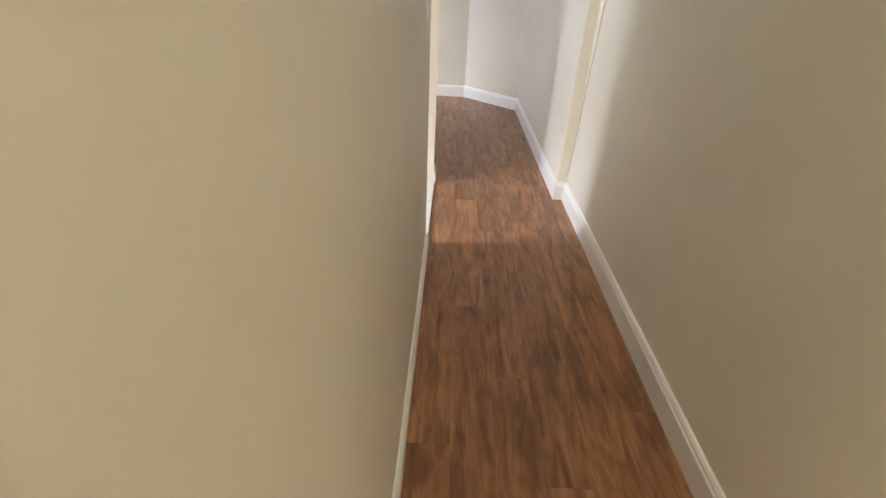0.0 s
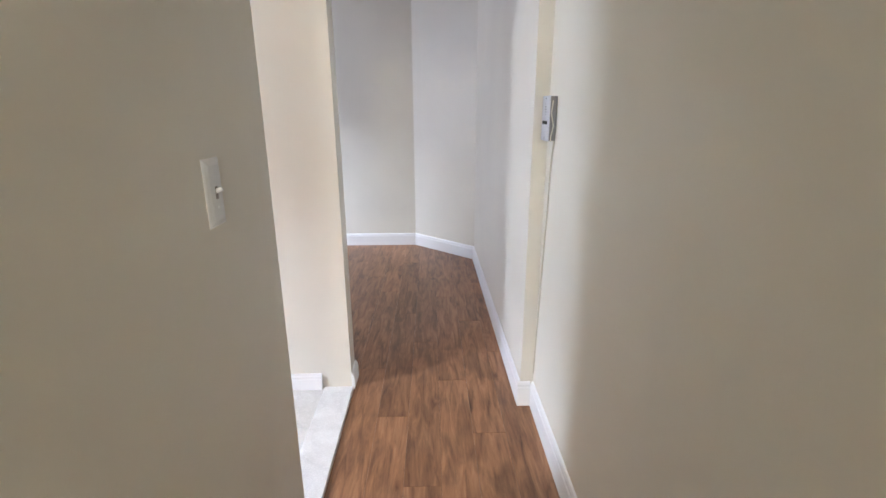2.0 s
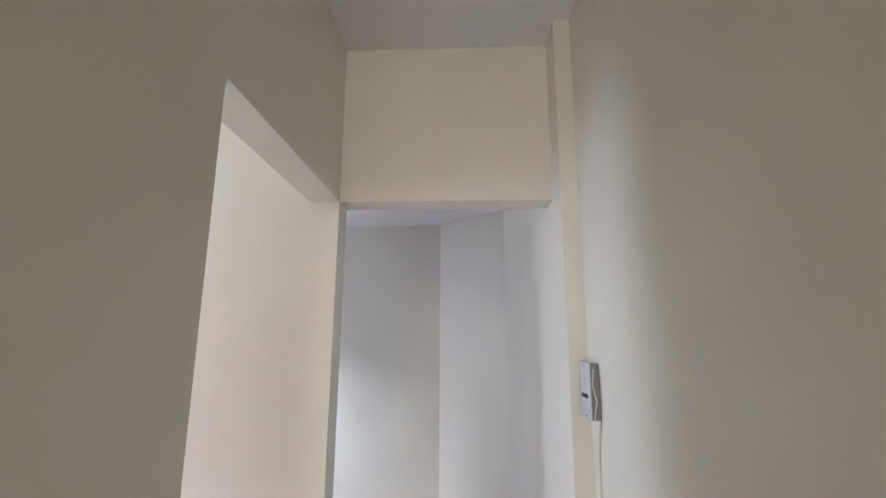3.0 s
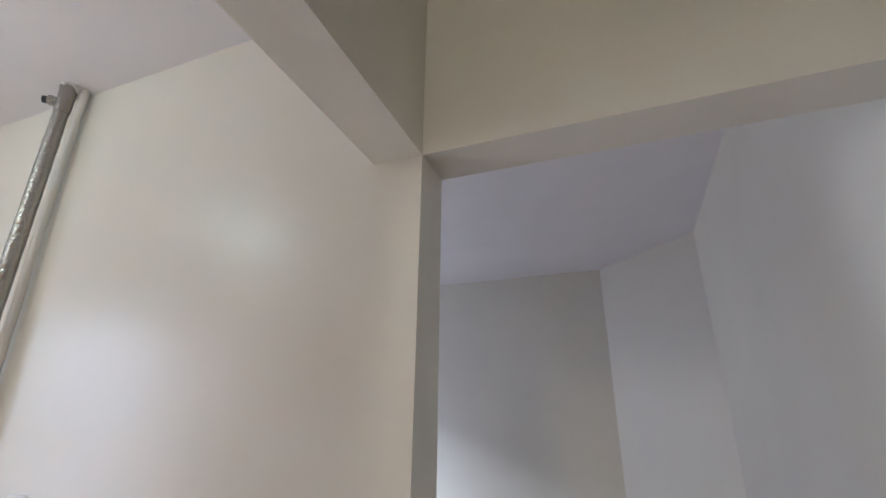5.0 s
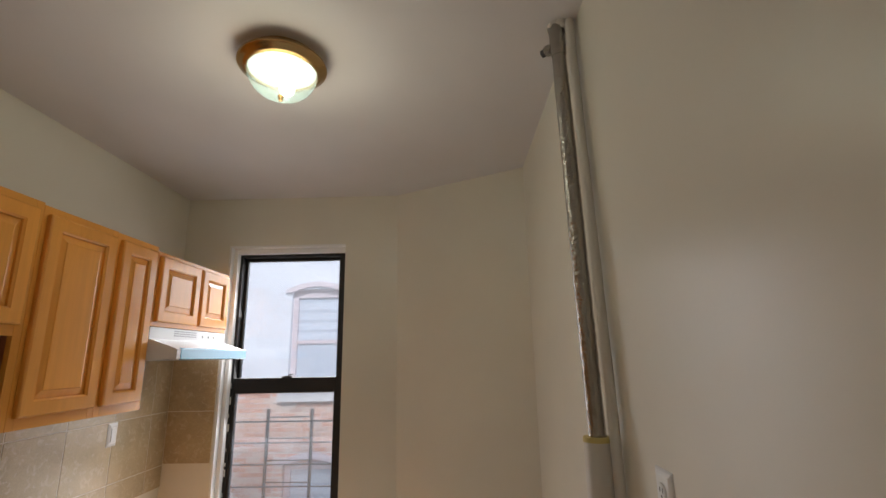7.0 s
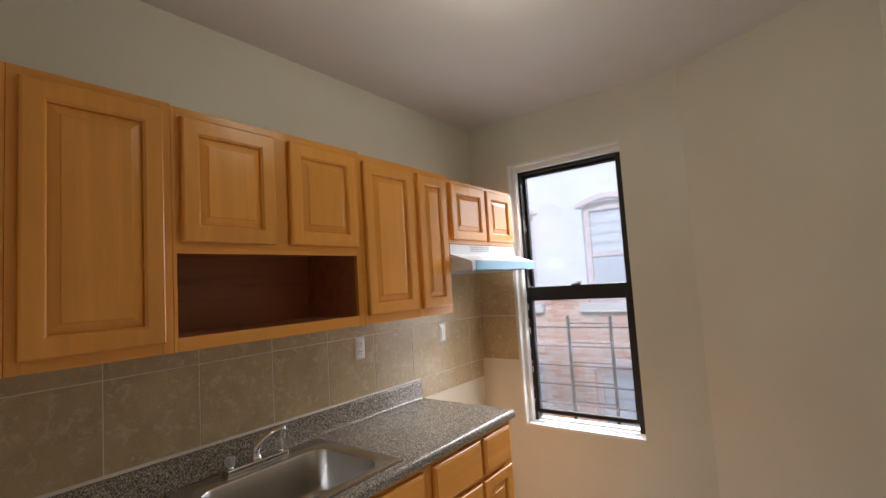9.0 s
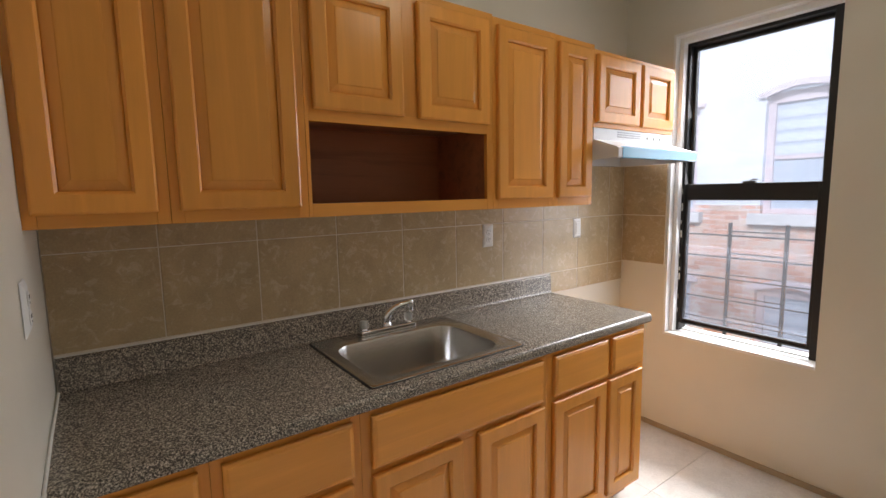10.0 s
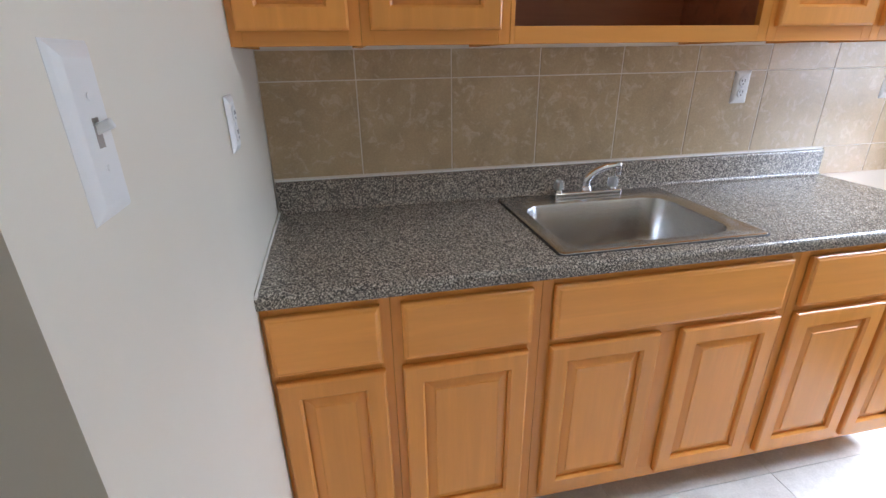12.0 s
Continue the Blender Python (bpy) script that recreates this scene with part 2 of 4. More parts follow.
def dome_glass():
    m = bpy.data.materials.new("ribbed_dome_glass")
    m.use_nodes = True
    nt = m.node_tree
    nt.nodes.remove(nt.nodes["Principled BSDF"])
    tr = node(nt, "ShaderNodeBsdfTransparent", Color=(0.86, 0.90, 0.86, 1))
    tl = node(nt, "ShaderNodeBsdfTranslucent", Color=(0.80, 0.95, 0.90, 1))
    gl = node(nt, "ShaderNodeBsdfGlossy", Roughness=0.12)
    m1, m2 = nt.nodes.new("ShaderNodeMixShader"), nt.nodes.new("ShaderNodeMixShader")
    m1.inputs[0].default_value, m2.inputs[0].default_value = 0.13, 0.07
    nt.links.new(tr.outputs[0], m1.inputs[1])
    nt.links.new(tl.outputs[0], m1.inputs[2])
    nt.links.new(m1.outputs[0], m2.inputs[1])
    nt.links.new(gl.outputs[0], m2.inputs[2])
    nt.links.new(m2.outputs[0], nt.nodes["Material Output"].inputs[0])
    return m


M_DOME = dome_glass()
M_BULB, _nt, _b = mat("lit_bulb", (1, 1, 1), 0.5)
_b.inputs["Emission Color"].default_value = (0.62, 0.90, 1.0, 1)
_b.inputs["Emission Strength"].default_value = 7.0
M_CLEAR, _nt, _b = mat("clear_acrylic", (0.8, 0.82, 0.82), 0.1)
_b.inputs["Transmission Weight"].default_value = 0.7


# Facade brick, stucco and trim colours are lightened to carry the window haze.
def brick_mat():
    m, nt, b = mat("weathered_brick", (0.4, 0.25, 0.2), 0.85)
    br = nt.nodes.new("ShaderNodeTexBrick")
    tc, mp = nt.nodes.new("ShaderNodeTexCoord"), nt.nodes.new("ShaderNodeMapping")
    mp.inputs["Rotation"].default_value = (0, radians(-90), radians(-90))
    nt.links.new(tc.outputs["Object"], mp.inputs[0])
    sx, cb = nt.nodes.new("ShaderNodeSeparateXYZ"), nt.nodes.new("ShaderNodeCombineXYZ")
    nt.links.new(tc.outputs["Object"], sx.inputs[0])
    nt.links.new(sx.outputs[1], cb.inputs[0])
    nt.links.new(sx.outputs[2], cb.inputs[1])
    nt.links.new(cb.outputs[0], br.inputs["Vector"])
    for k, v in (("Scale", 1.0), ("Brick Width", 0.21), ("Row Height", 0.072), ("Mortar Size", 0.010)):
        br.inputs[k].default_value = v
    br.inputs["Color1"].default_value = (0.70, 0.33, 0.25, 1)
    br.inputs["Color2"].default_value = (0.64, 0.42, 0.35, 1)
    br.inputs["Mortar"].default_value = (0.64, 0.60, 0.57, 1)
    wash = noise_fac(nt, cb.outputs[0], 2.2, 6, 0.65, 0.5)
    nt.links.new(mixc(nt, ramp(nt, wash, [(0.48, (0, 0, 0)), (0.66, (0.7, 0.7, 0.7))]), br.outputs["Color"], (0.70, 0.67, 0.66)), b.inputs["Base Color"])
    bump(nt, b, br.outputs["Fac"], -0.5, 0.006)
    return m


M_BRICK = brick_mat()


def brick_piece_mat():
    """Single bricks: tone by piece, lime wash drifting over the wall."""
    m, nt, b = mat("old_pink_brick", (0.5, 0.3, 0.22), 0.88)
    oi, geo = nt.nodes.new("ShaderNodeObjectInfo"), nt.nodes.new("ShaderNodeNewGeometry")
    col = ramp(nt, oi.outputs["Random"], [(0.0, (0.50, 0.20, 0.13)), (0.3, (0.62, 0.29, 0.20)), (0.6, (0.66, 0.40, 0.31)), (0.85, (0.60, 0.48, 0.42)), (1.0, (0.42, 0.24, 0.19))])
    wash = noise_fac(nt, geo.outputs["Position"], 2.0, 6, 0.65, 0.5)
    col = mixc(nt, ramp(nt, wash, [(0.47, (0, 0, 0)), (0.68, (0.65, 0.65, 0.65))]), col, (0.68, 0.65, 0.64))
    grit = noise_fac(nt, geo.outputs["Position"], 60, 4)
    nt.links.new(mixc(nt, 0.2, col, ramp(nt, grit, [(0.35, (0.25, 0.15, 0.11)), (0.65, (0.75, 0.55, 0.46))])), b.inputs["Base Color"])
    bump(nt, b, grit, 0.4, 0.004)
    return m


M_BRICK1 = brick_piece_mat()
M_MORTAR = paint("old_lime_mortar", (0.58, 0.54, 0.51), 0.95, 0.5, 0.12)
M_STUCCO = paint("old_white_stucco", (0.70, 0.75, 0.82), 0.9, 0.6, 0.12)
M_STONE = paint("grey_stone_sill", (0.55, 0.55, 0.56), 0.9, 0.5, 0.15)
# brown trim, paled in its colour to look hazy through the glass
M_BROWNFRAME = paint("haze_paled_brown_trim", (0.62, 0.54, 0.58), 0.7, 0.2)
M_DARKPANE, _nt, _b = mat("dull_window_pane", (0.46, 0.54, 0.64), 0.2)
M_BLIND = paint("pale_blue_blind", (0.56, 0.64, 0.74), 0.7, 0.1)
M_BOXGREY = metal("dull_grey_steel", (0.22, 0.22, 0.23), 0.5)
M_GROUND = paint("concrete_yard", (0.30, 0.29, 0.28), 0.9, 0.5, 0.15)


# ---- mesh helpers ----
def mesh_ob(name, bm, material, parent=None, smooth=False):
    me = bpy.data.meshes.new(name)
    bmesh.ops.recalc_face_normals(bm, faces=bm.faces)
    bm.to_mesh(me)
    bm.free()
    for m in (material if isinstance(material, (list, tuple)) else [material]):
        me.materials.append(m)
    if smooth:
        for p in me.polygons:
            p.use_smooth = True
        me.set_sharp_from_angle(angle=radians(38))
    ob = new(name, me)
    if parent:
        ob.parent = parent
    return ob


def part(name, bm, material, parent, label="", smooth=False):
    return tagged(mesh_ob(name, bm, material, parent, smooth), label)


def empty(name, m=None):
    e = new(name)
    e.empty_display_size = 0.05
    if m:
        e.matrix_world = m
    return e


def box(x0, x1, y0, y1, z0, z1, bevel=0.0, bm=None, segs=2):
    bm = bm or bmesh.new()
    lo = (min(x0, x1), min(y0, y1), min(z0, z1))
    hi = (max(x0, x1), max(y0, y1), max(z0, z1))
    vs = [bm.verts.new((x, y, z)) for x in (lo[0], hi[0]) for y in (lo[1], hi[1]) for z in (lo[2], hi[2])]
    fs = [bm.faces.new([vs[i] for i in q]) for q in ((0, 1, 3, 2), (4, 6, 7, 5), (0, 4, 5, 1), (2, 3, 7, 6), (0, 2, 6, 4), (1, 5, 7, 3))]
    if bevel:
        es = list({e for f in fs for e in f.edges})
        bmesh.ops.bevel(bm, geom=es, offset=bevel, segments=segs, profile=0.5, affect='EDGES')
    return bm


def prism(poly, z0, z1, bm=None):
    """An upright prism over the plan polygon."""
    bm = bm or bmesh.new()
    a = [bm.verts.new((x, y, z0)) for x, y in poly]
    b = [bm.verts.new((x, y, z1)) for x, y in poly]
    bm.faces.new(a[::-1])
    bm.faces.new(b)
    for i in range(len(poly)):
        j = (i + 1) % len(poly)
        bm.faces.new((a[i], a[j], b[j], b[i]))
    return bm


def sweep(profile, p0, p1, out, bm=None):
    """A moulding: the profile's (out, up) points carried from p0 to p1 along the floor plan; out is the plan direction away from the wall."""
    bm = bm or bmesh.new()
    rows = []
    for p in (p0, p1):
        rows.append([bm.verts.new((p[0] + out[0] * o, p[1] + out[1] * o, u)) for o, u in profile])
    n = len(profile)
    for i in range(n):
        j = (i + 1) % n
        bm.faces.new((rows[0][i], rows[0][j], rows[1][j], rows[1][i]))
    bm.faces.new(rows[0][::-1])
    bm.faces.new(rows[1])
    return bm


def lathe(profile, seg=32, axis='z', bm=None, m=None):
    """A turned body from (radius, height) points."""
    bm = bm or bmesh.new()
    rings = []
    for r, h in profile:
        if r < 1e-6:
            rings.append([bm.verts.new((0, 0, h))])
        else:
            rings.append([bm.verts.new((r * math.cos(2 * math.pi * k / seg), r * math.sin(2 * math.pi * k / seg), h)) for k in range(seg)])
    for a, b in zip(rings, rings[1:]):
        for k in range(seg):
            q = [a[k % len(a)], a[(k + 1) % len(a)], b[(k + 1) % len(b)], b[k % len(b)]]
            q = list(dict.fromkeys(q))
            if len(q) > 2:
                bm.faces.new(q)
    if m:
        bmesh.ops.transform(bm, matrix=m, verts=[v for ring in rings for v in ring])
    return bm


def tube(points, radius, seg=16, bm=None):
    """A round bar along points."""
    bm = bm or bmesh.new()
    pts = [Vector(p) for p in points]
    rings = []
    for i, p in enumerate(pts):
        d = (pts[min(i + 1, len(pts) - 1)] - pts[max(i - 1, 0)]).normalized()
        if i == 0:
            u = d.orthogonal()
        u = (u - d * u.dot(d)).normalized()
        v = d.cross(u)
        r = radius[i] if isinstance(radius, (list, tuple)) else radius
        rings.append([bm.verts.new(p + (u * math.cos(2 * math.pi * k / seg) + v * math.sin(2 * math.pi * k / seg)) * r) for k in range(seg)])
    for a, b in zip(rings, rings[1:]):
        for k in range(seg):
            bm.faces.new((a[k], a[(k + 1) % seg], b[(k + 1) % seg], b[k]))
    bm.faces.new(rings[0][::-1])
    bm.faces.new(rings[-1])
    return bm


def rings_slab(w, h, rings, back=0.0):
    """A slab in the x-z plane that faces +y: rings of (inset, height) from its edge to its middle."""
    bm = bmesh.new()
    loops = []
    for inset, d in [(0, back)] + list(rings):
        loops.append([bm.verts.new(c) for c in ((inset, d, inset), (w - inset, d, inset), (w - inset, d, h - inset), (inset, d, h - inset))])
    for a, b in zip(loops, loops[1:]):
        for k in range(4):
            bm.faces.new((a[k], a[(k + 1) % 4], b[(k + 1) % 4], b[k]))
    bm.faces.new(loops[-1])
    bm.faces.new(loops[0][::-1])
    return bm


# ---- the plan ----
HALL_W, H_HALL, H_KIT, H_END, DOOR_H = 0.926, 2.812, 2.660, 2.735, 2.115
XW, YS = -2.937, -2.150          # kitchen window wall, cabinet wall
XK0, XK1 = -0.131, -0.094        # kitchen face of the hall wall, at the opening and at the cabinets
YO = -0.908                      # edge of the kitchen opening
TN = 0.118                       # thickness of the wall between kitchen and room
# unseen hall end, set far back to make room for the added lamps
SOUTH = -9.4
XH = -0.010                      # hall face of the west wall
NIB = -0.160


def structure(name, bm, material, smooth=False):
    return tagged(mesh_ob(name, bm, material, None, smooth), kind="structure")


structure("wall_hall_west", prism([(XH, YO - 0.012), (XK0, YO + 0.012), (XK1, YS), (XK1, SOUTH), (XH, SOUTH)], 0, 3.0), M_WALL)
structure("wall_kitchen_header", prism([(XH, YO - 0.012), (XH, 0), (XK0, 0), (XK0, YO + 0.012)], DOOR_H, 3.0), M_WALL)
structure("wall_kitchen_north", box(-2.75, XH, 0, TN, -0.05, 3.0), M_GLOSS)
structure("wall_room_header", box(XH, 0.862, 0, TN, DOOR_H, 3.0), M_WALL)
structure("wall_hall_east", prism([(HALL_W, SOUTH), (HALL_W + 0.15, SOUTH), (HALL_W + 0.15, 2.40), (0.846, 2.261), (0.862, TN), (0.862, NIB), (HALL_W, NIB)], -0.05, 3.0), M_WALL)
structure("wall_room_corner", prism([(0.846, 2.261), (1.07, 2.40), (0.36, 3.0), (0.246, 2.816)], -0.05, 3.0), M_WALL)
structure("wall_room_north", box(-2.75, 0.246, 2.816, 3.0, -0.05, 3.0), M_WALL)
bm = box(-2.75, -2.60, TN, 1.2, -0.05, 3.0)
box(-2.75, -2.60, 2.3, 2.816, -0.05, 3.0, bm=bm)
box(-2.75, -2.60, 1.2, 2.3, -0.05, 0.75, bm=bm)
box(-2.75, -2.60, 1.2, 2.3, 2.25, 3.0, bm=bm)
structure("wall_room_west", bm, M_WALL)
structure("wall_hall_south", box(-0.094, HALL_W, SOUTH - 0.15, SOUTH, -0.05, 3.0), M_WALL)
structure("wall_kitchen_south", box(-3.15, XK1, YS - 0.15, YS, -0.05, 3.0), M_GLOSS)
# window wall with its opening
WY0, WY1, WZ0, WZ1 = -1.853, -1.100, 0.607, 2.339
bm = box(XW - 0.22, XW, YS, WY0, -0.05, 3.0)
box(XW - 0.22, XW, WY0, WY1, -0.05, WZ0, bm=bm)
box(XW - 0.22, XW, WY0, WY1, WZ1, 3.0, bm=bm)
prism([(XW, WY1), (XW, -0.765), (-2.517, 0.0), (-2.75, 0.0), (XW - 0.22, -0.6), (XW - 0.22, WY1)], -0.05, 3.0, bm=bm)
structure("wall_kitchen_west", bm, M_GLOSS)
# ceilings
structure("ceiling_hall", box(XH, HALL_W, SOUTH, 0, H_HALL, 3.0), M_HCEIL)
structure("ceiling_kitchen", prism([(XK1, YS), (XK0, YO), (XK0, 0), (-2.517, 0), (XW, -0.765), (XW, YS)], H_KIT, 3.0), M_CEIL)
structure("ceiling_room", prism([(-2.60, TN), (0.862, TN), (0.846, 2.261), (0.246, 2.816), (-2.60, 2.816)], H_END, 3.0), M_HCEIL)
structure("roof_slab", box(-3.3, 1.2, SOUTH - 0.2, 3.6, 3.0, 3.2), M_GROUND)

# baseboards
BASE = [(0, 0), (0.016, 0), (0.016, 0.066), (0.013, 0.072), (0.013, 0.082), (0.008, 0.088), (0.006, 0.096), (0, 0.098)]
BASE_HI = [(0, 0), (0.016, 0), (0.016, 0.10), (0.012, 0.108), (0.012, 0.118), (0.007, 0.128), (0, 0.132)]


def baseboard(p0, p1, out, prof=BASE):
    return structure("baseboard", sweep(prof, p0, p1, out), M_TRIM)


baseboard((XH, SOUTH), (XH, YO - 0.012), (1, 0))
baseboard((HALL_W, SOUTH), (HALL_W, NIB), (-1, 0), BASE_HI)
baseboard((HALL_W - 0.0155, NIB), (0.8465, NIB), (0, -1), BASE_HI)
baseboard((0.862, NIB), (0.846, 2.261), (-1, 0), BASE_HI)
baseboard((0.846, 2.261), (0.246, 2.816), (-0.679, -0.734), BASE_HI)
baseboard((0.246, 2.816), (-2.60, 2.816), (0, -1), BASE_HI)
baseboard((XH, -0.002), (XH, TN + 0.016), (1, 0))
baseboard((XH, TN), (-2.60, TN), (0, 1))
baseboard((-0.165, 0), (-2.517, 0), (0, -1))

# marble saddle in the opening
structure("threshold", box(XK0 - 0.025, XH + 0.008, YO + 0.0125, -0.001, -0.04, 0.018, 0.004), M_MARBLE)
structure("trim_floor_edge", box(XW, XW + 0.012, YS, -0.765, 0.004, 0.035, 0.003), M_DUST)

# ---- kitchen window ----
def sash_bars(name, y0, y1, z0, z1, xc, stile, top, bottom, depth=0.03):
    e = empty(name)
    part("stile", box(xc - depth / 2, xc + depth / 2, y0, y0 + stile, z0, z1, 0.003), M_BLACK, e)
    part("stile", box(xc - depth / 2, xc + depth / 2, y1 - stile, y1, z0, z1, 0.003), M_BLACK, e)
    part("rail", box(xc - depth / 2, xc + depth / 2, y0 + stile, y1 - stile, z1 - top, z1, 0.003), M_BLACK, e)
    part("rail", box(xc - depth / 2, xc + depth / 2, y0 + stile, y1 - stile, z0, z0 + bottom, 0.003), M_BLACK, e)
    g = part("pane", box(xc - 0.002, xc + 0.002, y0 + stile, y1 - stile, z0 + bottom, z1 - top), M_GLASS, e, "hazy clear glass pane")
    g.visible_shadow = False
    return e


def kitchen_window():
    win = tagged(empty("window_1"), "black metal double-hung sash window in a white reveal, lower sash slightly raised", "window", kind="structure")
    y0, y1, z0, z1 = WY0, WY1, WZ0, WZ1
    # white reveal lining, with a stepped stop
    for nm, b in (("reveal", box(XW - 0.20, XW + 0.003, y0, y0 + 0.014, z0, z1, 0.002)), ("reveal", box(XW - 0.20, XW - 0.083, y1 - 0.014, y1, z0 + 0.018, z1 - 0.014, 0.002)),
                  ("reveal", box(XW - 0.20, XW + 0.003, y0 + 0.014, y1, z1 - 0.014, z1, 0.002)), ("window_sill", box(XW - 0.20, XW + 0.006, y0 + 0.014, y1, z0, z0 + 0.018, 0.004)),
                  ("stop", box(XW - 0.084, XW - 0.040, y0 + 0.014, y0 + 0.038, z0 + 0.018, z1 - 0.014, 0.003)), ("stop", box(XW - 0.084, XW - 0.040, y0 + 0.038, y1 - 0.001, z1 - 0.044, z1 - 0.014, 0.003))):
        part(nm, b, M_TRIM, win, "white painted window reveal")
    # black outer frame
    fr = empty("window_frame")
    fr.parent = win
    xf = XW - 0.125
    part("jamb", box(xf - 0.04, xf + 0.04, y0 + 0.014, y0 + 0.052, z0 + 0.018, z1 - 0.014, 0.002), M_BLACK, fr)
    part("jamb", box(xf - 0.04, xf + 0.04, y1 - 0.052, y1 - 0.014, z0 + 0.018, z1 - 0.014, 0.002), M_BLACK, fr)
    part("head", box(xf - 0.04, xf + 0.04, y0 + 0.052, y1 - 0.052, z1 - 0.060, z1 - 0.014, 0.002), M_BLACK, fr)
    part("frame_sill", box(xf - 0.05, xf + 0.01, y0 + 0.052, y1 - 0.052, z0 + 0.018, z0 + 0.026, 0.002), M_TRIM, fr)
    up = sash_bars("upper_sash", y0 + 0.052, y1 - 0.052, 1.455, z1 - 0.060, xf - 0.022, 0.016, 0.018, 0.05)
    lo = sash_bars("lower_sash", y0 + 0.052, y1 - 0.052, z0 + 0.065, 1.505, xf + 0.018, 0.016, 0.092, 0.028)
    up.parent = lo.parent = win
    # sash lock and the lift lip
    part("sash_lock", box(xf + 0.005, xf + 0.03, -1.50, -1.44, 1.505, 1.516, 0.003), M_IRON, win, "small dark sash lock")
    part("sash_lock_lever", tube([(xf + 0.018, -1.47, 1.514), (xf + 0.018, -1.455, 1.524), (xf + 0.018, -1.43, 1.522)], 0.004, 8), M_IRON, win)
    part("lift_lip", box(xf + 0.033, xf + 0.045, y0 + 0.06, y1 - 0.06, z0 + 0.068, z0 + 0.074, 0.002), M_BLACK, win)
    # scuffed paint on the jamb
    rnd = random.Random(4)
    for k in range(9):
        z = 0.75 + 0.085 * k + rnd.uniform(-0.02, 0.02)
        part("paint_chip", box(xf + 0.0395, xf + 0.0415, y0 + 0.0385, y0 + rnd.uniform(0.042, 0.049), z, z + rnd.uniform(0.01, 0.05), 0.0008), M_TRIM, win)


kitchen_window()

w2 = tagged(empty("window_2"), "white framed window in the far room", "window", kind="structure")
for b in (box(-2.70, -2.64, 1.2, 1.25, 0.75, 2.25, 0.004), box(-2.70, -2.64, 2.25, 2.3, 0.75, 2.25, 0.004), box(-2.70, -2.64, 1.25, 2.25, 2.20, 2.25, 0.004),
          box(-2.70, -2.64, 1.25, 2.25, 0.75, 0.80, 0.004), box(-2.70, -2.65, 1.25, 2.25, 1.48, 1.52, 0.004)):
    part("window_frame", b, M_TRIM, w2)
g = part("pane", box(-2.688, -2.684, 1.25, 2.25, 0.80, 2.20), M_GLASS, w2)
g.visible_shadow = False


# ---- cabinets ----
RAISED = [(0.0, 0.013), (0.002, 0.0165), (0.006, 0.019), (0.047, 0.019), (0.050, 0.0155), (0.0535, 0.0125)]
PANEL = [(0.0, 0.004), (0.004, 0.006), (0.026, 0.0125), (0.028, 0.0150), (0.031, 0.0155)]
DRAWER = [(0.0, 0.012), (0.003, 0.0155), (0.008, 0.0165), (0.011, 0.019), (0.014, 0.0195)]


def frame_slab(w, h):
    """Door frame: stiles and rails with an eased rim and a sunk field."""
    bm = bmesh.new()
    loops = []
    for inset, d in [(0, 0.0)] + RAISED + [(0.0535, 0.0)]:
        loops.append([bm.verts.new(c) for c in ((inset, d, inset), (w - inset, d, inset), (w - inset, d, h - inset), (inset, d, h - inset))])
    for a, b in zip(loops, loops[1:] + loops[:1]):
        for k in range(4):
            bm.faces.new((a[k], a[(k + 1) % 4], b[(k + 1) % 4], b[k]))
    return bm


def door(parent, x0, x1, z0, z1, face, tilt=0.0):
    """A raised-panel door that faces +y; x0 > x1, from the hall side to the window side."""
    w, h = x0 - x1, z1 - z0
    d = part("door", frame_slab(w, h), M_MAPLE, parent, "raised-panel maple door")
    d.matrix_basis = pose(x1, face, z0, 0, tilt, 0)
    p = part("panel", rings_slab(w - 0.105, h - 0.105, PANEL), M_MAPLE, d)
    p.matrix_basis = Matrix.Translation((0.0525, 0, 0.0525))
    return d


def drawer(parent, x0, x1, z0, z1, face, tilt=0.0):
    d = part("drawer_front", rings_slab(x0 - x1, z1 - z0, DRAWER), M_MAPLE_H, parent, "plain maple drawer front with eased edges")
    d.matrix_basis = pose(x1, face, z0, 0, tilt, 0)
    return d


BF, UF = -1.556, -1.795   # faces of the base and wall cabinet frames


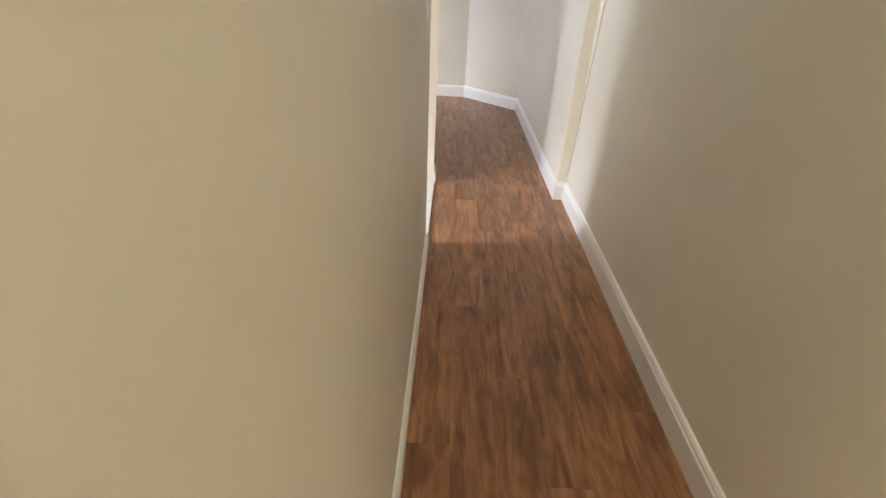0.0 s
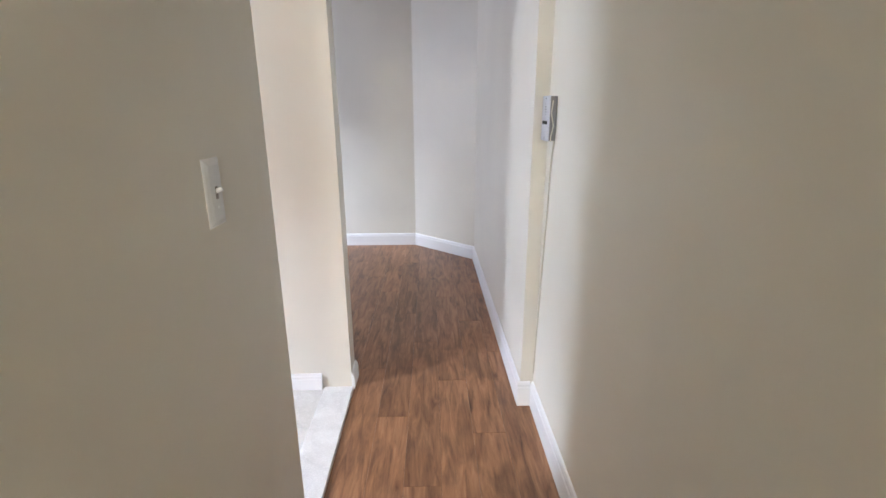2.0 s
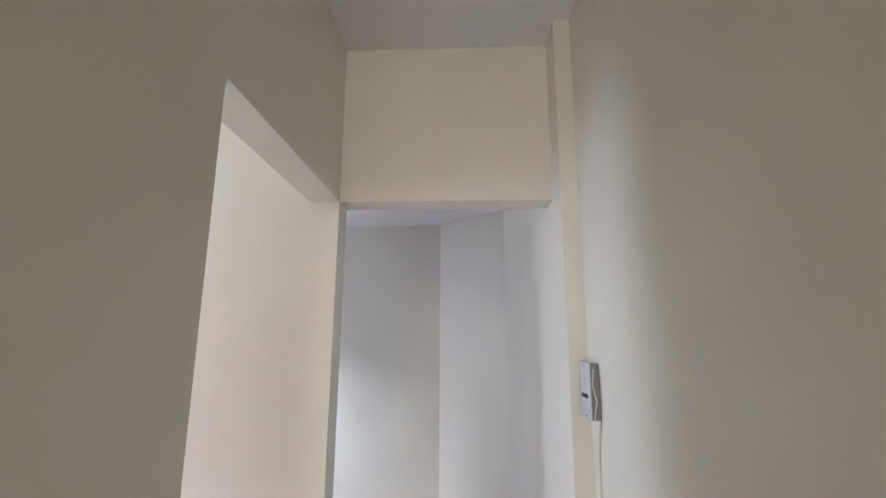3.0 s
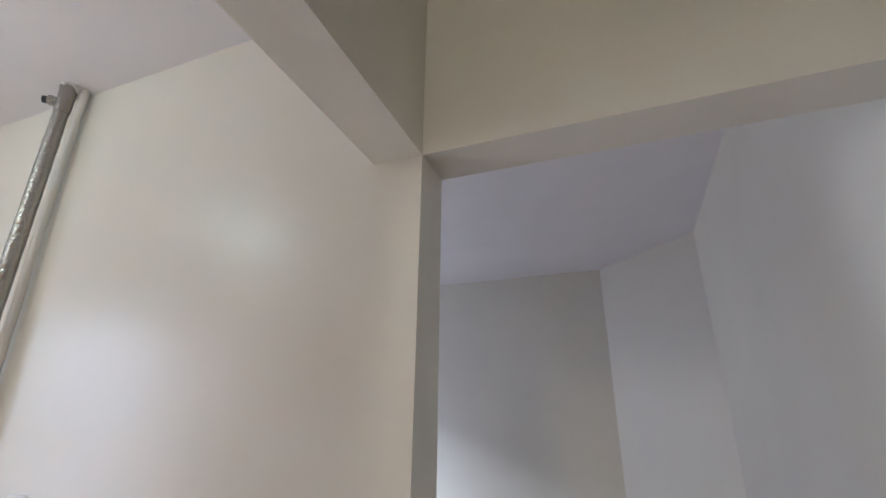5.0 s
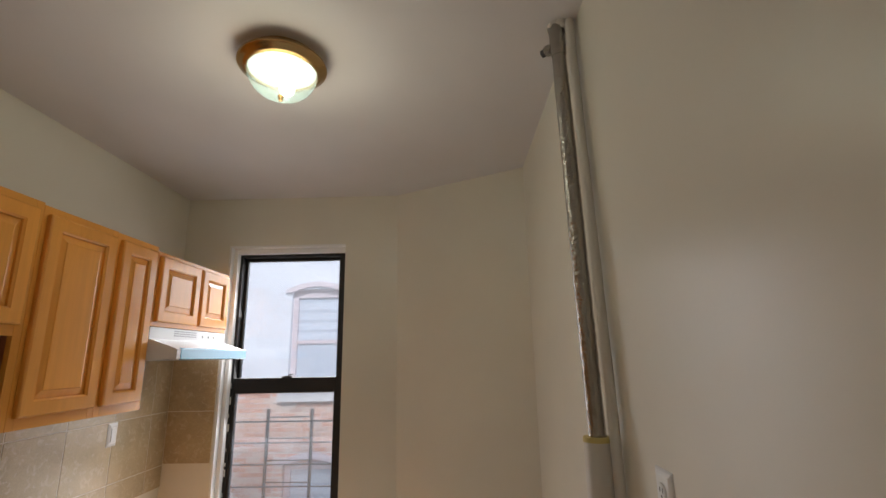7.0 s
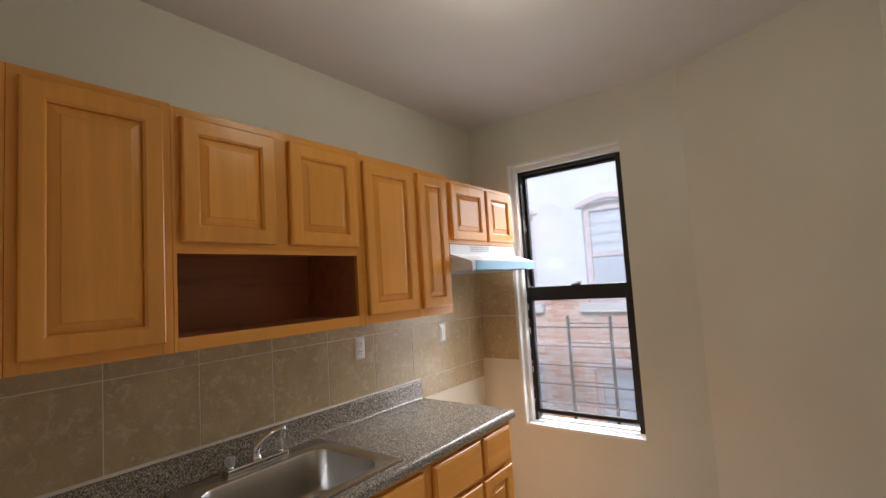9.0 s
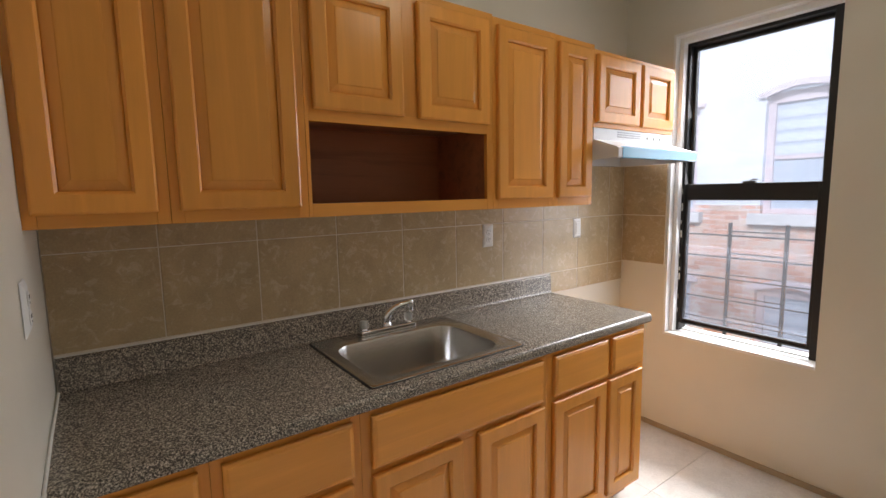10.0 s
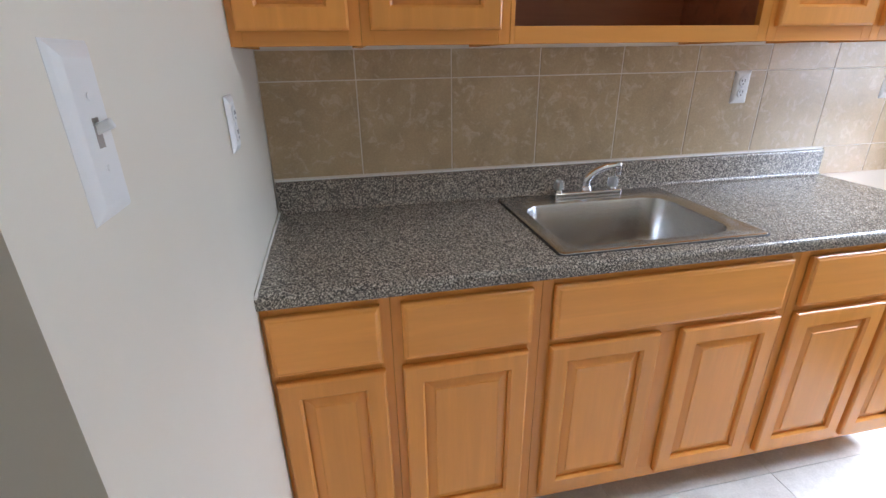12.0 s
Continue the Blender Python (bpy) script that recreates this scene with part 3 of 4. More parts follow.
def base_cabinet(x0, x1, doors, drawers, label):
    c = tagged(empty("base_cabinet", pose((x0 + x1) / 2, -1.85, 0.0)), label, "cabinet", "base cabinets under the counter")
    inv = c.matrix_world.inverted()
    obs = []
    obs.append(part("side_panel", box(x0 - 0.0005, x0 - 0.013, YS + 0.002, BF - 0.019, 0.10, 0.872), M_MAPLE, c))
    obs.append(part("side_panel", box(x1 + 0.013, x1 + 0.0005, YS + 0.002, BF - 0.019, 0.10, 0.872), M_MAPLE, c))
    obs.append(part("bottom_panel", box(x0 - 0.0135, x1 + 0.0135, YS + 0.002, BF - 0.019, 0.105, 0.12), M_MAPLE_H, c))
    obs.append(part("back_panel", box(x0 - 0.0135, x1 + 0.0135, YS + 0.002, YS + 0.008, 0.12, 0.872), M_MAPLE, c))
    obs.append(part("toe_kick", box(x0 - 0.001, x1 + 0.001, BF - 0.085, BF - 0.073, 0.006, 0.105), M_TOE, c, "recessed dark toe kick"))
    obs.append(part("stile", box(x0 - 0.0005, x0 - 0.032, BF - 0.018, BF, 0.10, 0.872, 0.0008), M_MAPLE, c))
    obs.append(part("stile", box(x1 + 0.032, x1 + 0.0005, BF - 0.018, BF, 0.10, 0.872, 0.0008), M_MAPLE, c))
    if len(doors) == 2:
        xm = (doors[0][1] + doors[1][0]) / 2
        obs.append(part("mullion", box(xm - 0.045, xm + 0.045, BF - 0.018, BF, 0.14, 0.66, 0.0008), M_MAPLE, c))
    for z0, z1 in ((0.10, 0.14), (0.66, 0.70), (0.84, 0.872)):
        obs.append(part("rail", box(x0 - 0.0322, x1 + 0.0322, BF - 0.018, BF - 0.0002, z0, z1, 0.0008), M_MAPLE_H, c))
    for o in obs:
        o.matrix_parent_inverse = inv
    for a, b in doors:
        d = door(c, a, b, 0.135, 0.671, BF + 0.003)
        d.matrix_parent_inverse = inv
    for a, b, t in drawers:
        d = drawer(c, a, b, 0.694, 0.853, BF + 0.003, t)
        d.matrix_parent_inverse = inv
    return c


BASE_LABEL = "honey maple base cabinet, one drawer over one closed raised-panel door"
base_cabinet(-0.098, -0.405, [(-0.123, -0.383)], [(-0.122, -0.380, 0.2)], BASE_LABEL)
base_cabinet(-0.405, -0.790, [(-0.426, -0.758)], [(-0.430, -0.762, 0)], BASE_LABEL)
base_cabinet(-0.790, -1.565, [(-0.820, -1.146), (-1.215, -1.539)], [(-0.821, -1.532, 0)], "wide maple sink base cabinet with false drawer front and two doors")
base_cabinet(-1.565, -1.938, [(-1.595, -1.923)], [(-1.596, -1.930, 0)], BASE_LABEL)
base_cabinet(-1.938, -2.226, [(-1.946, -2.188)], [(-1.962, -2.197, 0)], "narrow maple base cabinet at the counter's open end")


def wall_cabinet(x0, x1, z0, z1, doors, dz0, dz1, label, niche=None):
    c = tagged(empty("wall_cabinet", pose((x0 + x1) / 2, -1.96, z0)), label, "cabinet", "wall cabinets")
    inv = c.matrix_world.inverted()
    t = 0.014
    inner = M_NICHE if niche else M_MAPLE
    obs = [part("side_panel", box(x0 - 0.0005, x0 - t, YS + 0.002, UF - 0.019, z0, z1), M_MAPLE, c),
           part("side_panel", box(x1 + t, x1 + 0.0005, YS + 0.002, UF - 0.019, z0, z1), M_MAPLE, c),
           part("top_panel", box(x0 - t, x1 + t, YS + 0.002, UF - 0.019, z1 - t, z1 - 0.0005), M_MAPLE_H, c),
           part("bottom_panel", box(x0 - t, x1 + t, YS + 0.002, UF - 0.019, z0 + 0.012, z0 + 0.026), M_MAPLE_H, c),
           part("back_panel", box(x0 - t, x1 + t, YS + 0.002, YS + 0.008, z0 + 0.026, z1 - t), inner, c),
           part("stile", box(x0 - 0.0005, x0 - (0.012 if niche else 0.03), UF - 0.018, UF, z0, z1, 0.0008), M_MAPLE, c),
           part("stile", box(x1 + 0.03, x1 + 0.0005, UF - 0.018, UF, z0, z1, 0.0008), M_MAPLE, c)]
    for a, b in ((z0, z0 + 0.041), (z1 - 0.03, z1)) + ((niche,) if niche else ()):
        obs.append(part("rail", box(x0 - (0.0122 if niche else 0.0302), x1 + 0.0302, UF - 0.018, UF - 0.0002, a, b, 0.0008), M_MAPLE_H, c))
    if len(doors) == 2:
        xm = (doors[0][1] + doors[1][0]) / 2
        obs.append(part("mullion", box(xm - 0.035, xm + 0.035, UF - 0.018, UF - 0.0004, (niche[1] if niche else z0 + 0.041), z1 - 0.03), M_MAPLE, c))
    if niche:
        obs.append(part("stile", box(x0 - 0.0122, x0 - 0.03, UF - 0.018, UF - 0.0003, niche[1], z1 - 0.03), M_MAPLE, c))
        lab = "darker brown wood lining of the open niche"
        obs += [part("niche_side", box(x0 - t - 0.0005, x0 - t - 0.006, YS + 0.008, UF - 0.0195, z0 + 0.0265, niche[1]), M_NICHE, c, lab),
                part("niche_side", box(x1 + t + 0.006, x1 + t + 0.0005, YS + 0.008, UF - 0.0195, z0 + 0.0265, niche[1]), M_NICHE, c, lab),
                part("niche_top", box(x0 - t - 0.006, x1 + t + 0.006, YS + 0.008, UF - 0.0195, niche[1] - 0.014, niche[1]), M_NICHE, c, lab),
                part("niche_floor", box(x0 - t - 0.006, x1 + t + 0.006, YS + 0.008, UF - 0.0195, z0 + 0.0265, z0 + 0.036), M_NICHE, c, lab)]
    for o in obs:
        o.matrix_parent_inverse = inv
    for a, b in doors:
        door(c, a, b, dz0, dz1, UF + 0.003).matrix_parent_inverse = inv
    return c


UP_LABEL = "tall honey maple wall cabinet with one raised-panel door"
wall_cabinet(-0.101, -0.396, 1.413, 2.157, [(-0.121, -0.369)], 1.445, 2.130, UP_LABEL)
wall_cabinet(-0.396, -0.762, 1.413, 2.157, [(-0.417, -0.735)], 1.445, 2.130, UP_LABEL)
wall_cabinet(-0.762, -1.512, 1.413, 2.152, [(-0.785, -1.099), (-1.161, -1.483)], 1.737, 2.122, "maple wall cabinet, two short doors above an open dark niche", (1.703, 1.743))
wall_cabinet(-1.512, -1.868, 1.413, 2.145, [(-1.527, -1.847)], 1.451, 2.115, UP_LABEL)
wall_cabinet(-1.868, -2.140, 1.413, 2.143, [(-1.884, -2.112)], 1.451, 2.115, UP_LABEL)
wall_cabinet(-2.140, -2.842, 1.776, 2.126, [(-2.153, -2.494), (-2.518, -2.817)], 1.797, 2.104, "short maple wall cabinet with two doors over the range hood")


# ---- worktop, sink and tap ----
CF = -1.532


def extrude_x(pts, x0, x1, bm):
    a = [bm.verts.new((x0, y, z)) for y, z in pts]
    b = [bm.verts.new((x1, y, z)) for y, z in pts]
    bm.faces.new(a)
    bm.faces.new(b[::-1])
    for i in range(len(pts)):
        j = (i + 1) % len(pts)
        bm.faces.new((a[i], b[i], b[j], a[j]))


counter = tagged(empty("countertop", pose(-1.16, -1.83, 0.876)), "grey speckled granite-look laminate worktop with rolled front edge", "countertop")
inv = counter.matrix_world.inverted()
XC1 = -2.245
SX0, SX1, SY0, SY1 = -0.845, -1.476, -2.099, -1.583


def worktop():
    """A slab with a rolled front edge and a cut-out for the sink."""
    pts = [(YS + 0.002, 0.876), (YS + 0.002, 0.914), (SY0 + 0.02, 0.914), (SY1 - 0.02, 0.914)]
    for k in range(7):
        a = math.radians(90 - 15 * k)
        pts.append((CF - 0.018 + 0.018 * math.cos(a), 0.896 + 0.018 * math.sin(a)))
    for k in range(5):
        a = math.radians(-18 * k)
        pts.append((CF - 0.010 + 0.010 * math.cos(a), 0.884 + 0.010 * math.sin(a)))
    pts += [(CF - 0.02, 0.874), (SY1 - 0.02, 0.876), (SY0 + 0.02, 0.876)]
    n = len(pts)
    skip = (2, n - 2)
    bm = bmesh.new()
    rows = [[bm.verts.new((x, y, z)) for y, z in pts] for x in (-0.1015, SX0 - 0.02, SX1 + 0.02, XC1)]
    for s in range(3):
        for i in range(n):
            if s == 1 and i in skip:
                continue
            j = (i + 1) % n
            bm.faces.new((rows[s][i], rows[s][j], rows[s + 1][j], rows[s + 1][i]))
    for r in (rows[0], rows[3]):
        bm.faces.new(r)
    for r in (rows[1], rows[2]):
        bm.faces.new((r[2], r[3], r[n - 2], r[n - 1]))
    bm.faces.new((rows[1][2], rows[2][2], rows[2][n - 1], rows[1][n - 1]))
    bm.faces.new((rows[1][3], rows[2][3], rows[2][n - 2], rows[1][n - 2]))
    return bm


part("worktop", worktop(), M_LAM, counter, smooth=True).matrix_parent_inverse = inv
bm = bmesh.new()
extrude_x([(YS + 0.002, 0.9142), (YS + 0.002, 1.016), (YS + 0.012, 1.0165), (YS + 0.018, 1.012), (YS + 0.020, 1.006), (YS + 0.020, 0.930), (YS + 0.024, 0.920), (YS + 0.032, 0.9145)], -0.100, XC1 + 0.001, bm)
part("splashback", bm, M_LAM, counter, "raised laminate upstand along the wall", smooth=True).matrix_parent_inverse = inv
part("caulk_line", tube([(-0.1, YS + 0.008, 1.0175), (-1.2, YS + 0.009, 1.018), (XC1, YS + 0.008, 1.0175)], 0.0035, 8), M_CAULK, counter).matrix_parent_inverse = inv
part("caulk_line", tube([(-0.1005, YS + 0.02, 0.916), (-0.108, -1.8, 0.9155), (-0.117, CF + 0.004, 0.912)], 0.004, 8), M_CAULK, counter).matrix_parent_inverse = inv


def rounded_rect(x0, x1, y0, y1, r, n=6):
    pts = []
    for cx, cy, a0 in ((x1 - r, y1 - r, 0), (x0 + r, y1 - r, 90), (x0 + r, y0 + r, 180), (x1 - r, y0 + r, 270)):
        for k in range(n + 1):
            a = math.radians(a0 + 90 * k / n)
            pts.append((cx + r * math.cos(a), cy + r * math.sin(a)))
    return pts


def sink():
    s = tagged(empty("sink", pose(-1.146, -1.83, 0.914)), "single-bowl stainless steel drop-in sink, brushed and slightly wet", "sink")
    inv = s.matrix_world.inverted()
    bm = bmesh.new()
    x0, x1, y0, y1 = SX1, SX0, SY0, SY1
    bx0, bx1, by0, by1 = -1.418, -0.893, -2.002, -1.632
    spec = [(x0, x1, y0, y1, 0.018, 0.9145), (x0 + .001, x1 - .001, y0 + .001, y1 - .001, 0.018, 0.9185), (x0 + .006, x1 - .006, y0 + .006, y1 - .006, 0.016, 0.9205),
            (x0 + .014, x1 - .014, y0 + .014, y1 - .014, 0.014, 0.9185), (bx0 - .008, bx1 + .008, by0 - .008, by1 + .008, 0.088, 0.9178),
            (bx0, bx1, by0, by1, 0.08, 0.914), (bx0 + .003, bx1 - .003, by0 + .003, by1 - .003, 0.078, 0.905), (bx0 + .014, bx1 - .014, by0 + .014, by1 - .014, 0.075, 0.785),
            (bx0 + .022, bx1 - .022, by0 + .022, by1 - .022, 0.07, 0.762), (bx0 + .045, bx1 - .045, by0 + .045, by1 - .045, 0.055, 0.752)]
    loops = []
    for a, b, c, d, r, z in spec:
        loops.append([bm.verts.new((x, y, z)) for x, y in rounded_rect(a, b, c, d, r)])
    n = len(loops[0])
    for a, b in zip(loops, loops[1:]):
        for k in range(n):
            bm.faces.new((a[k], a[(k + 1) % n], b[(k + 1) % n], b[k]))
    bm.faces.new(loops[-1])
    part("basin", bm, M_STEEL, s, smooth=True).matrix_parent_inverse = inv
    # dark ring that draws the shade along the rim's raised edge
    bm = bmesh.new()
    lo = [[bm.verts.new((x, y, z)) for x, y in rounded_rect(x0 - g, x1 + g, y0 - g, y1 + g, 0.018 + g)] for g, z in ((0.0045, 0.9142), (0.0035, 0.9165), (-0.001, 0.9165))]
    for a, b in zip(lo, lo[1:]):
        for k in range(n):
            bm.faces.new((a[k], a[(k + 1) % n], b[(k + 1) % n], b[k]))
    part("rim_shade_line", bm, M_IRON, s, "dark line painting the shade round the rim").matrix_parent_inverse = inv
    b = lathe([(0.0, 0.0), (0.022, 0.0), (0.024, 0.003), (0.040, 0.004), (0.043, 0.001)], 24, m=Matrix.Translation((-1.145, -1.80, 0.7525)))
    part("drain_strainer", b, M_CHROME, s, "chrome drain strainer", True).matrix_parent_inverse = inv


sink()


def tap():
    f = tagged(empty("kitchen_faucet", pose(-1.157, -2.055, 0.919)), "chrome two-handle kitchen faucet with clear acrylic knobs, spout swung aside", "faucet")
    inv = f.matrix_world.inverted()
    y = -2.055
    part("base_plate", box(-1.285, -1.033, y - 0.024, y + 0.024, 0.9188, 0.941, 0.004, segs=3), M_CHROME, f, smooth=True).matrix_parent_inverse = inv
    pts = [(-1.157, y, 0.942)]
    for k in range(13):
        a = math.radians(172 - 7.4 * k)
        pts.append((-1.258 - 0.104 * math.cos(a), y + 0.0012 * k, 0.962 + 0.064 * math.sin(a)))
    part("spout", tube(pts, [0.016] + [0.0145 - 0.0003 * k for k in range(13)], 16), M_CHROME, f, smooth=True).matrix_parent_inverse = inv
    part("spout_tip", lathe([(0.0, 0.0), (0.010, 0.0), (0.0125, 0.003), (0.0125, 0.030), (0.0140, 0.032), (0.0140, 0.043), (0.011, 0.048), (0.0, 0.049)], 18, m=Matrix.Translation((-1.262, y + 0.017, 0.990))), M_CHROME, f, smooth=True).matrix_parent_inverse = inv
    part("collar", lathe([(0.0, 0), (0.02, 0), (0.02, 0.012), (0.016, 0.018), (0.0, 0.018)], 20, m=Matrix.Translation((-1.157, y, 0.939))), M_CHROME, f, smooth=True).matrix_parent_inverse = inv
    for x in (-1.054, -1.260):
        part("stem", lathe([(0, 0), (0.013, 0), (0.010, 0.012), (0.0, 0.012)], 16, m=Matrix.Translation((x, y, 0.938))), M_CHROME, f, smooth=True).matrix_parent_inverse = inv
        bm = lathe([(0.013, 0.947), (0.019, 0.951), (0.0205, 0.966), (0.018, 0.980), (0.011, 0.985), (0.0, 0.986)], 10, m=Matrix.Translation((x, y, 0)))
        part("knob", bm, M_CLEAR, f, "faceted clear acrylic knob").matrix_parent_inverse = inv


tap()


# ---- range hood ----
def hood():
    x0, x1 = -2.142, -2.840
    h = tagged(empty("range_hood", pose((x0 + x1) / 2, -1.96, 1.6190)), "white enamel under-cabinet range hood with blue film on its lip", "range hood")
    inv = h.matrix_world.inverted()
    prof = [(YS + 0.012, 1.6210), (YS + 0.012, 1.7730), (-1.793, 1.7730), (-1.793, 1.7190), (-1.668, 1.6750), (-1.658, 1.6690), (-1.658, 1.6290), (-1.664, 1.6250), (-1.668, 1.6250), (-1.668, 1.6570), (-1.794, 1.6970), (YS + 0.04, 1.6970), (YS + 0.04, 1.6210)]
    bm = bmesh.new()
    extrude_x(prof, x0 - 0.0025, x1 + 0.0025, bm)
    part("shell", bm, M_HOOD, h).matrix_parent_inverse = inv
    side = [(YS + 0.012, 1.6210), (YS + 0.012, 1.7730), (-1.793, 1.7730), (-1.793, 1.7190), (-1.668, 1.6750), (-1.658, 1.6670), (-1.658, 1.6290), (-1.80, 1.6210)]
    for a, b in ((x0, x0 - 0.0024), (x1 + 0.0024, x1)):
        bm = bmesh.new()
        extrude_x(side, a, b, bm)
        part("end_panel", bm, M_HOOD, h).matrix_parent_inverse = inv
    bm = bmesh.new()
    extrude_x([(-1.6675, 1.6775), (-1.6560, 1.6710), (-1.6555, 1.6270), (-1.664, 1.6230), (-1.664, 1.6246), (-1.6575, 1.6285), (-1.6575, 1.6702), (-1.668, 1.6755)], x0 - 0.03, x1 - 0.004, bm)
    part("protective_film", bm, M_FILM, h, "loose pale blue protective film").matrix_parent_inverse = inv
    part("filter", box(x0 - 0.10, x1 + 0.10, -2.05, -1.80, 1.6900, 1.6965, 0.002), M_ALU, h, "aluminium grease filter").matrix_parent_inverse = inv
    for k in range(3):
        for j in range(4):
            xa = -2.33 - 0.052 * j
            part("vent_slot", box(xa, xa - 0.045, -1.7935, -1.7915, 1.7590 - 0.011 * k, 1.7640 - 0.011 * k), M_GREYBAR, h).matrix_parent_inverse = inv
    for xa in (-2.59, -2.65, -2.71):
        part("switch", box(xa, xa - 0.022, -1.7935, -1.787, 1.7380, 1.7510, 0.002), M_PLASTIC, h).matrix_parent_inverse = inv


hood()


# ---- electrical plates ----
def wall_plate(name, m, kind, label, w=0.07, h=0.115):
    """A plate in its local x-z plane that faces local +y."""
    c = "outlet" if kind == "outlet" else "switch"
    p = tagged(empty(name, m), label, c)
    b = rings_slab(w, h, [(0.0, 0.0006), (0.004, 0.0034), (0.011, 0.0062), (0.013, 0.0068)])
    bmesh.ops.translate(b, verts=b.verts, vec=(-w / 2, 0, -h / 2))
    part("plate", b, M_PLASTIC, p)
    if kind == "outlet":
        for s in (-1, 1):
            r = part("receptacle", lathe([(0.0, 0.0), (0.0165, 0.0), (0.0165, 0.0025), (0.015, 0.0035), (0.0, 0.0035)], 20, m=Matrix.Translation((0, 0.0062, s * 0.0195)) @ pose(0, 0, 0, -90)), M_PLASTIC, p)
            for dx in (-0.006, 0.006):
                part("slot", box(dx - 0.0012, dx + 0.0012, 0.0085, 0.0103, s * 0.0195 - 0.001, s * 0.0195 + 0.008), M_SLOT, r)
            part("slot", box(-0.0022, 0.0022, 0.0085, 0.0103, s * 0.0195 - 0.010, s * 0.0195 - 0.006), M_SLOT, r)
        part("screw", lathe([(0, 0), (0.003, 0), (0.003, 0.001), (0, 0.0015)], 10, m=Matrix.Translation((0, 0.0067, 0)) @ pose(0, 0, 0, -90)), M_ALU, p)
    elif kind == "toggle":
        part("toggle_slot", box(-0.0055, 0.0055, 0.0064, 0.0073, -0.0125, 0.0125), M_TOGSLOT, p)
        t = box(-0.0034, 0.0034, 0.0, 0.017, -0.0045, 0.0045, 0.0018)
        o = part("toggle", t, M_PLASTIC, p)
        o.matrix_basis = pose(0, 0.004, 0.002, 22)
        for s in (-1, 1):
            part("screw", lathe([(0, 0), (0.003, 0), (0.003, 0.001), (0, 0.0015)], 10, m=Matrix.Translation((0, 0.0067, s * 0.030)) @ pose(0, 0, 0, -90)), M_PLASTIC, p)
    else:
        part("rocker", box(-0.0165, 0.0165, 0.006, 0.0105, -0.033, 0.033, 0.002), M_PLASTIC, p)
    return p


wall_plate("light_switch", pose(XH, -1.252, 1.274, 0, 0, -90), "toggle", "white toggle light switch on the cream hall wall", 0.072, 0.136)
wall_plate("light_switch", pose(-0.1268, -1.039, 1.331, 0, 0, 91.6), "toggle", "oversized white toggle switch beside the kitchen opening", 0.074, 0.146)
wall_plate("wall_outlet", pose(-0.111, -1.635, 1.265, 0, 0, 91.6), "outlet", "white duplex outlet on the wall above the counter's end", 0.075, 0.112)
wall_plate("wall_outlet", pose(-1.046, 0.0, 1.331, 0, 0, 180), "outlet", "white duplex outlet on the glossy cream wall near the pipes", 0.078, 0.122)
wall_plate("wall_outlet", pose(-1.786, YS + 0.009, 1.266), "outlet", "white duplex outlet on the taupe tile backsplash", 0.068, 0.114)
wall_plate("wall_switch", pose(-2.475, YS + 0.009, 1.263), "rocker", "white rocker plate on the tile backsplash beside the hood", 0.068, 0.112)


# ---- intercom by the doorway ----
def intercom():
    p = tagged(empty("intercom", pose(HALL_W, -0.245, 1.285)), "brushed metal door intercom box with three buttons, cable below", "intercom")
    inv = p.matrix_world.inverted()
    y0, y1, z0, z1, xo = -0.292, -0.170, 1.311, 1.487, 0.896
    part("back_box", box(xo + 0.003, HALL_W - 0.0005, y0 + 0.002, y1 - 0.002, z0 + 0.002, z1 - 0.002, 0.002), M_BOXGREY, p, "dull grey metal box").matrix_parent_inverse = inv
    part("face_plate", box(xo - 0.001, xo + 0.0025, y0, y1, z0, z1, 0.001), M_ALU, p).matrix_parent_inverse = inv
    for k in range(3):
        y = -0.231 + 0.026 * (k - 1)
        part("button", lathe([(0, 0), (0.007, 0), (0.007, 0.004), (0.005, 0.005), (0, 0.005)], 14, m=Matrix.Translation((xo - 0.0008, y, 1.383)) @ pose(0, 0, 0, 0, -90)), M_SLOT, p, "small dark button").matrix_parent_inverse = inv
    for k in range(5):
        wd = (0.006, 0.016, 0.026, 0.016, 0.006)[k]
        part("speaker_slot", box(xo - 0.002, xo - 0.0012, -0.231 - wd / 2, -0.231 + wd / 2, 1.413 + 0.010 * k, 1.417 + 0.010 * k), M_GREYBAR, p).matrix_parent_inverse = inv
    for z in (1.321, 1.477):
        part("screw", lathe([(0, 0), (0.003, 0), (0.003, 0.0012), (0, 0.002)], 10, m=Matrix.Translation((xo - 0.0008, -0.231, z)) @ pose(0, 0, 0, 0, -90)), M_SLOT, p).matrix_parent_inverse = inv
    rnd = random.Random(2)
    pts = [(0.9225, -0.285, 1.312)]
    for k in range(1, 14):
        pts.append((0.9225, -0.268 + 0.100 * min(1.0, k / 13) + rnd.uniform(-0.003, 0.003), 1.312 - k * 0.087))
    part("cable", tube(pts, 0.0032, 8), M_CABLE, p, "thin cream cable down the wall", True).matrix_parent_inverse = inv
    part("cable_loop", tube([(0.908, y0 - 0.001, 1.468), (0.902, y0 - 0.006, 1.42), (0.912, y0 - 0.008, 1.37), (0.905, y0 - 0.004, 1.33), (0.905, y0 - 0.002, 1.311)], 0.0022, 8), M_CABLE, p, "", True).matrix_parent_inverse = inv


intercom()


# ---- riser pipes by the kitchen's north wall ----
def riser_at(z):
    return -1.290 - 0.056 * max(0.0, z - 1.411), -0.056, z


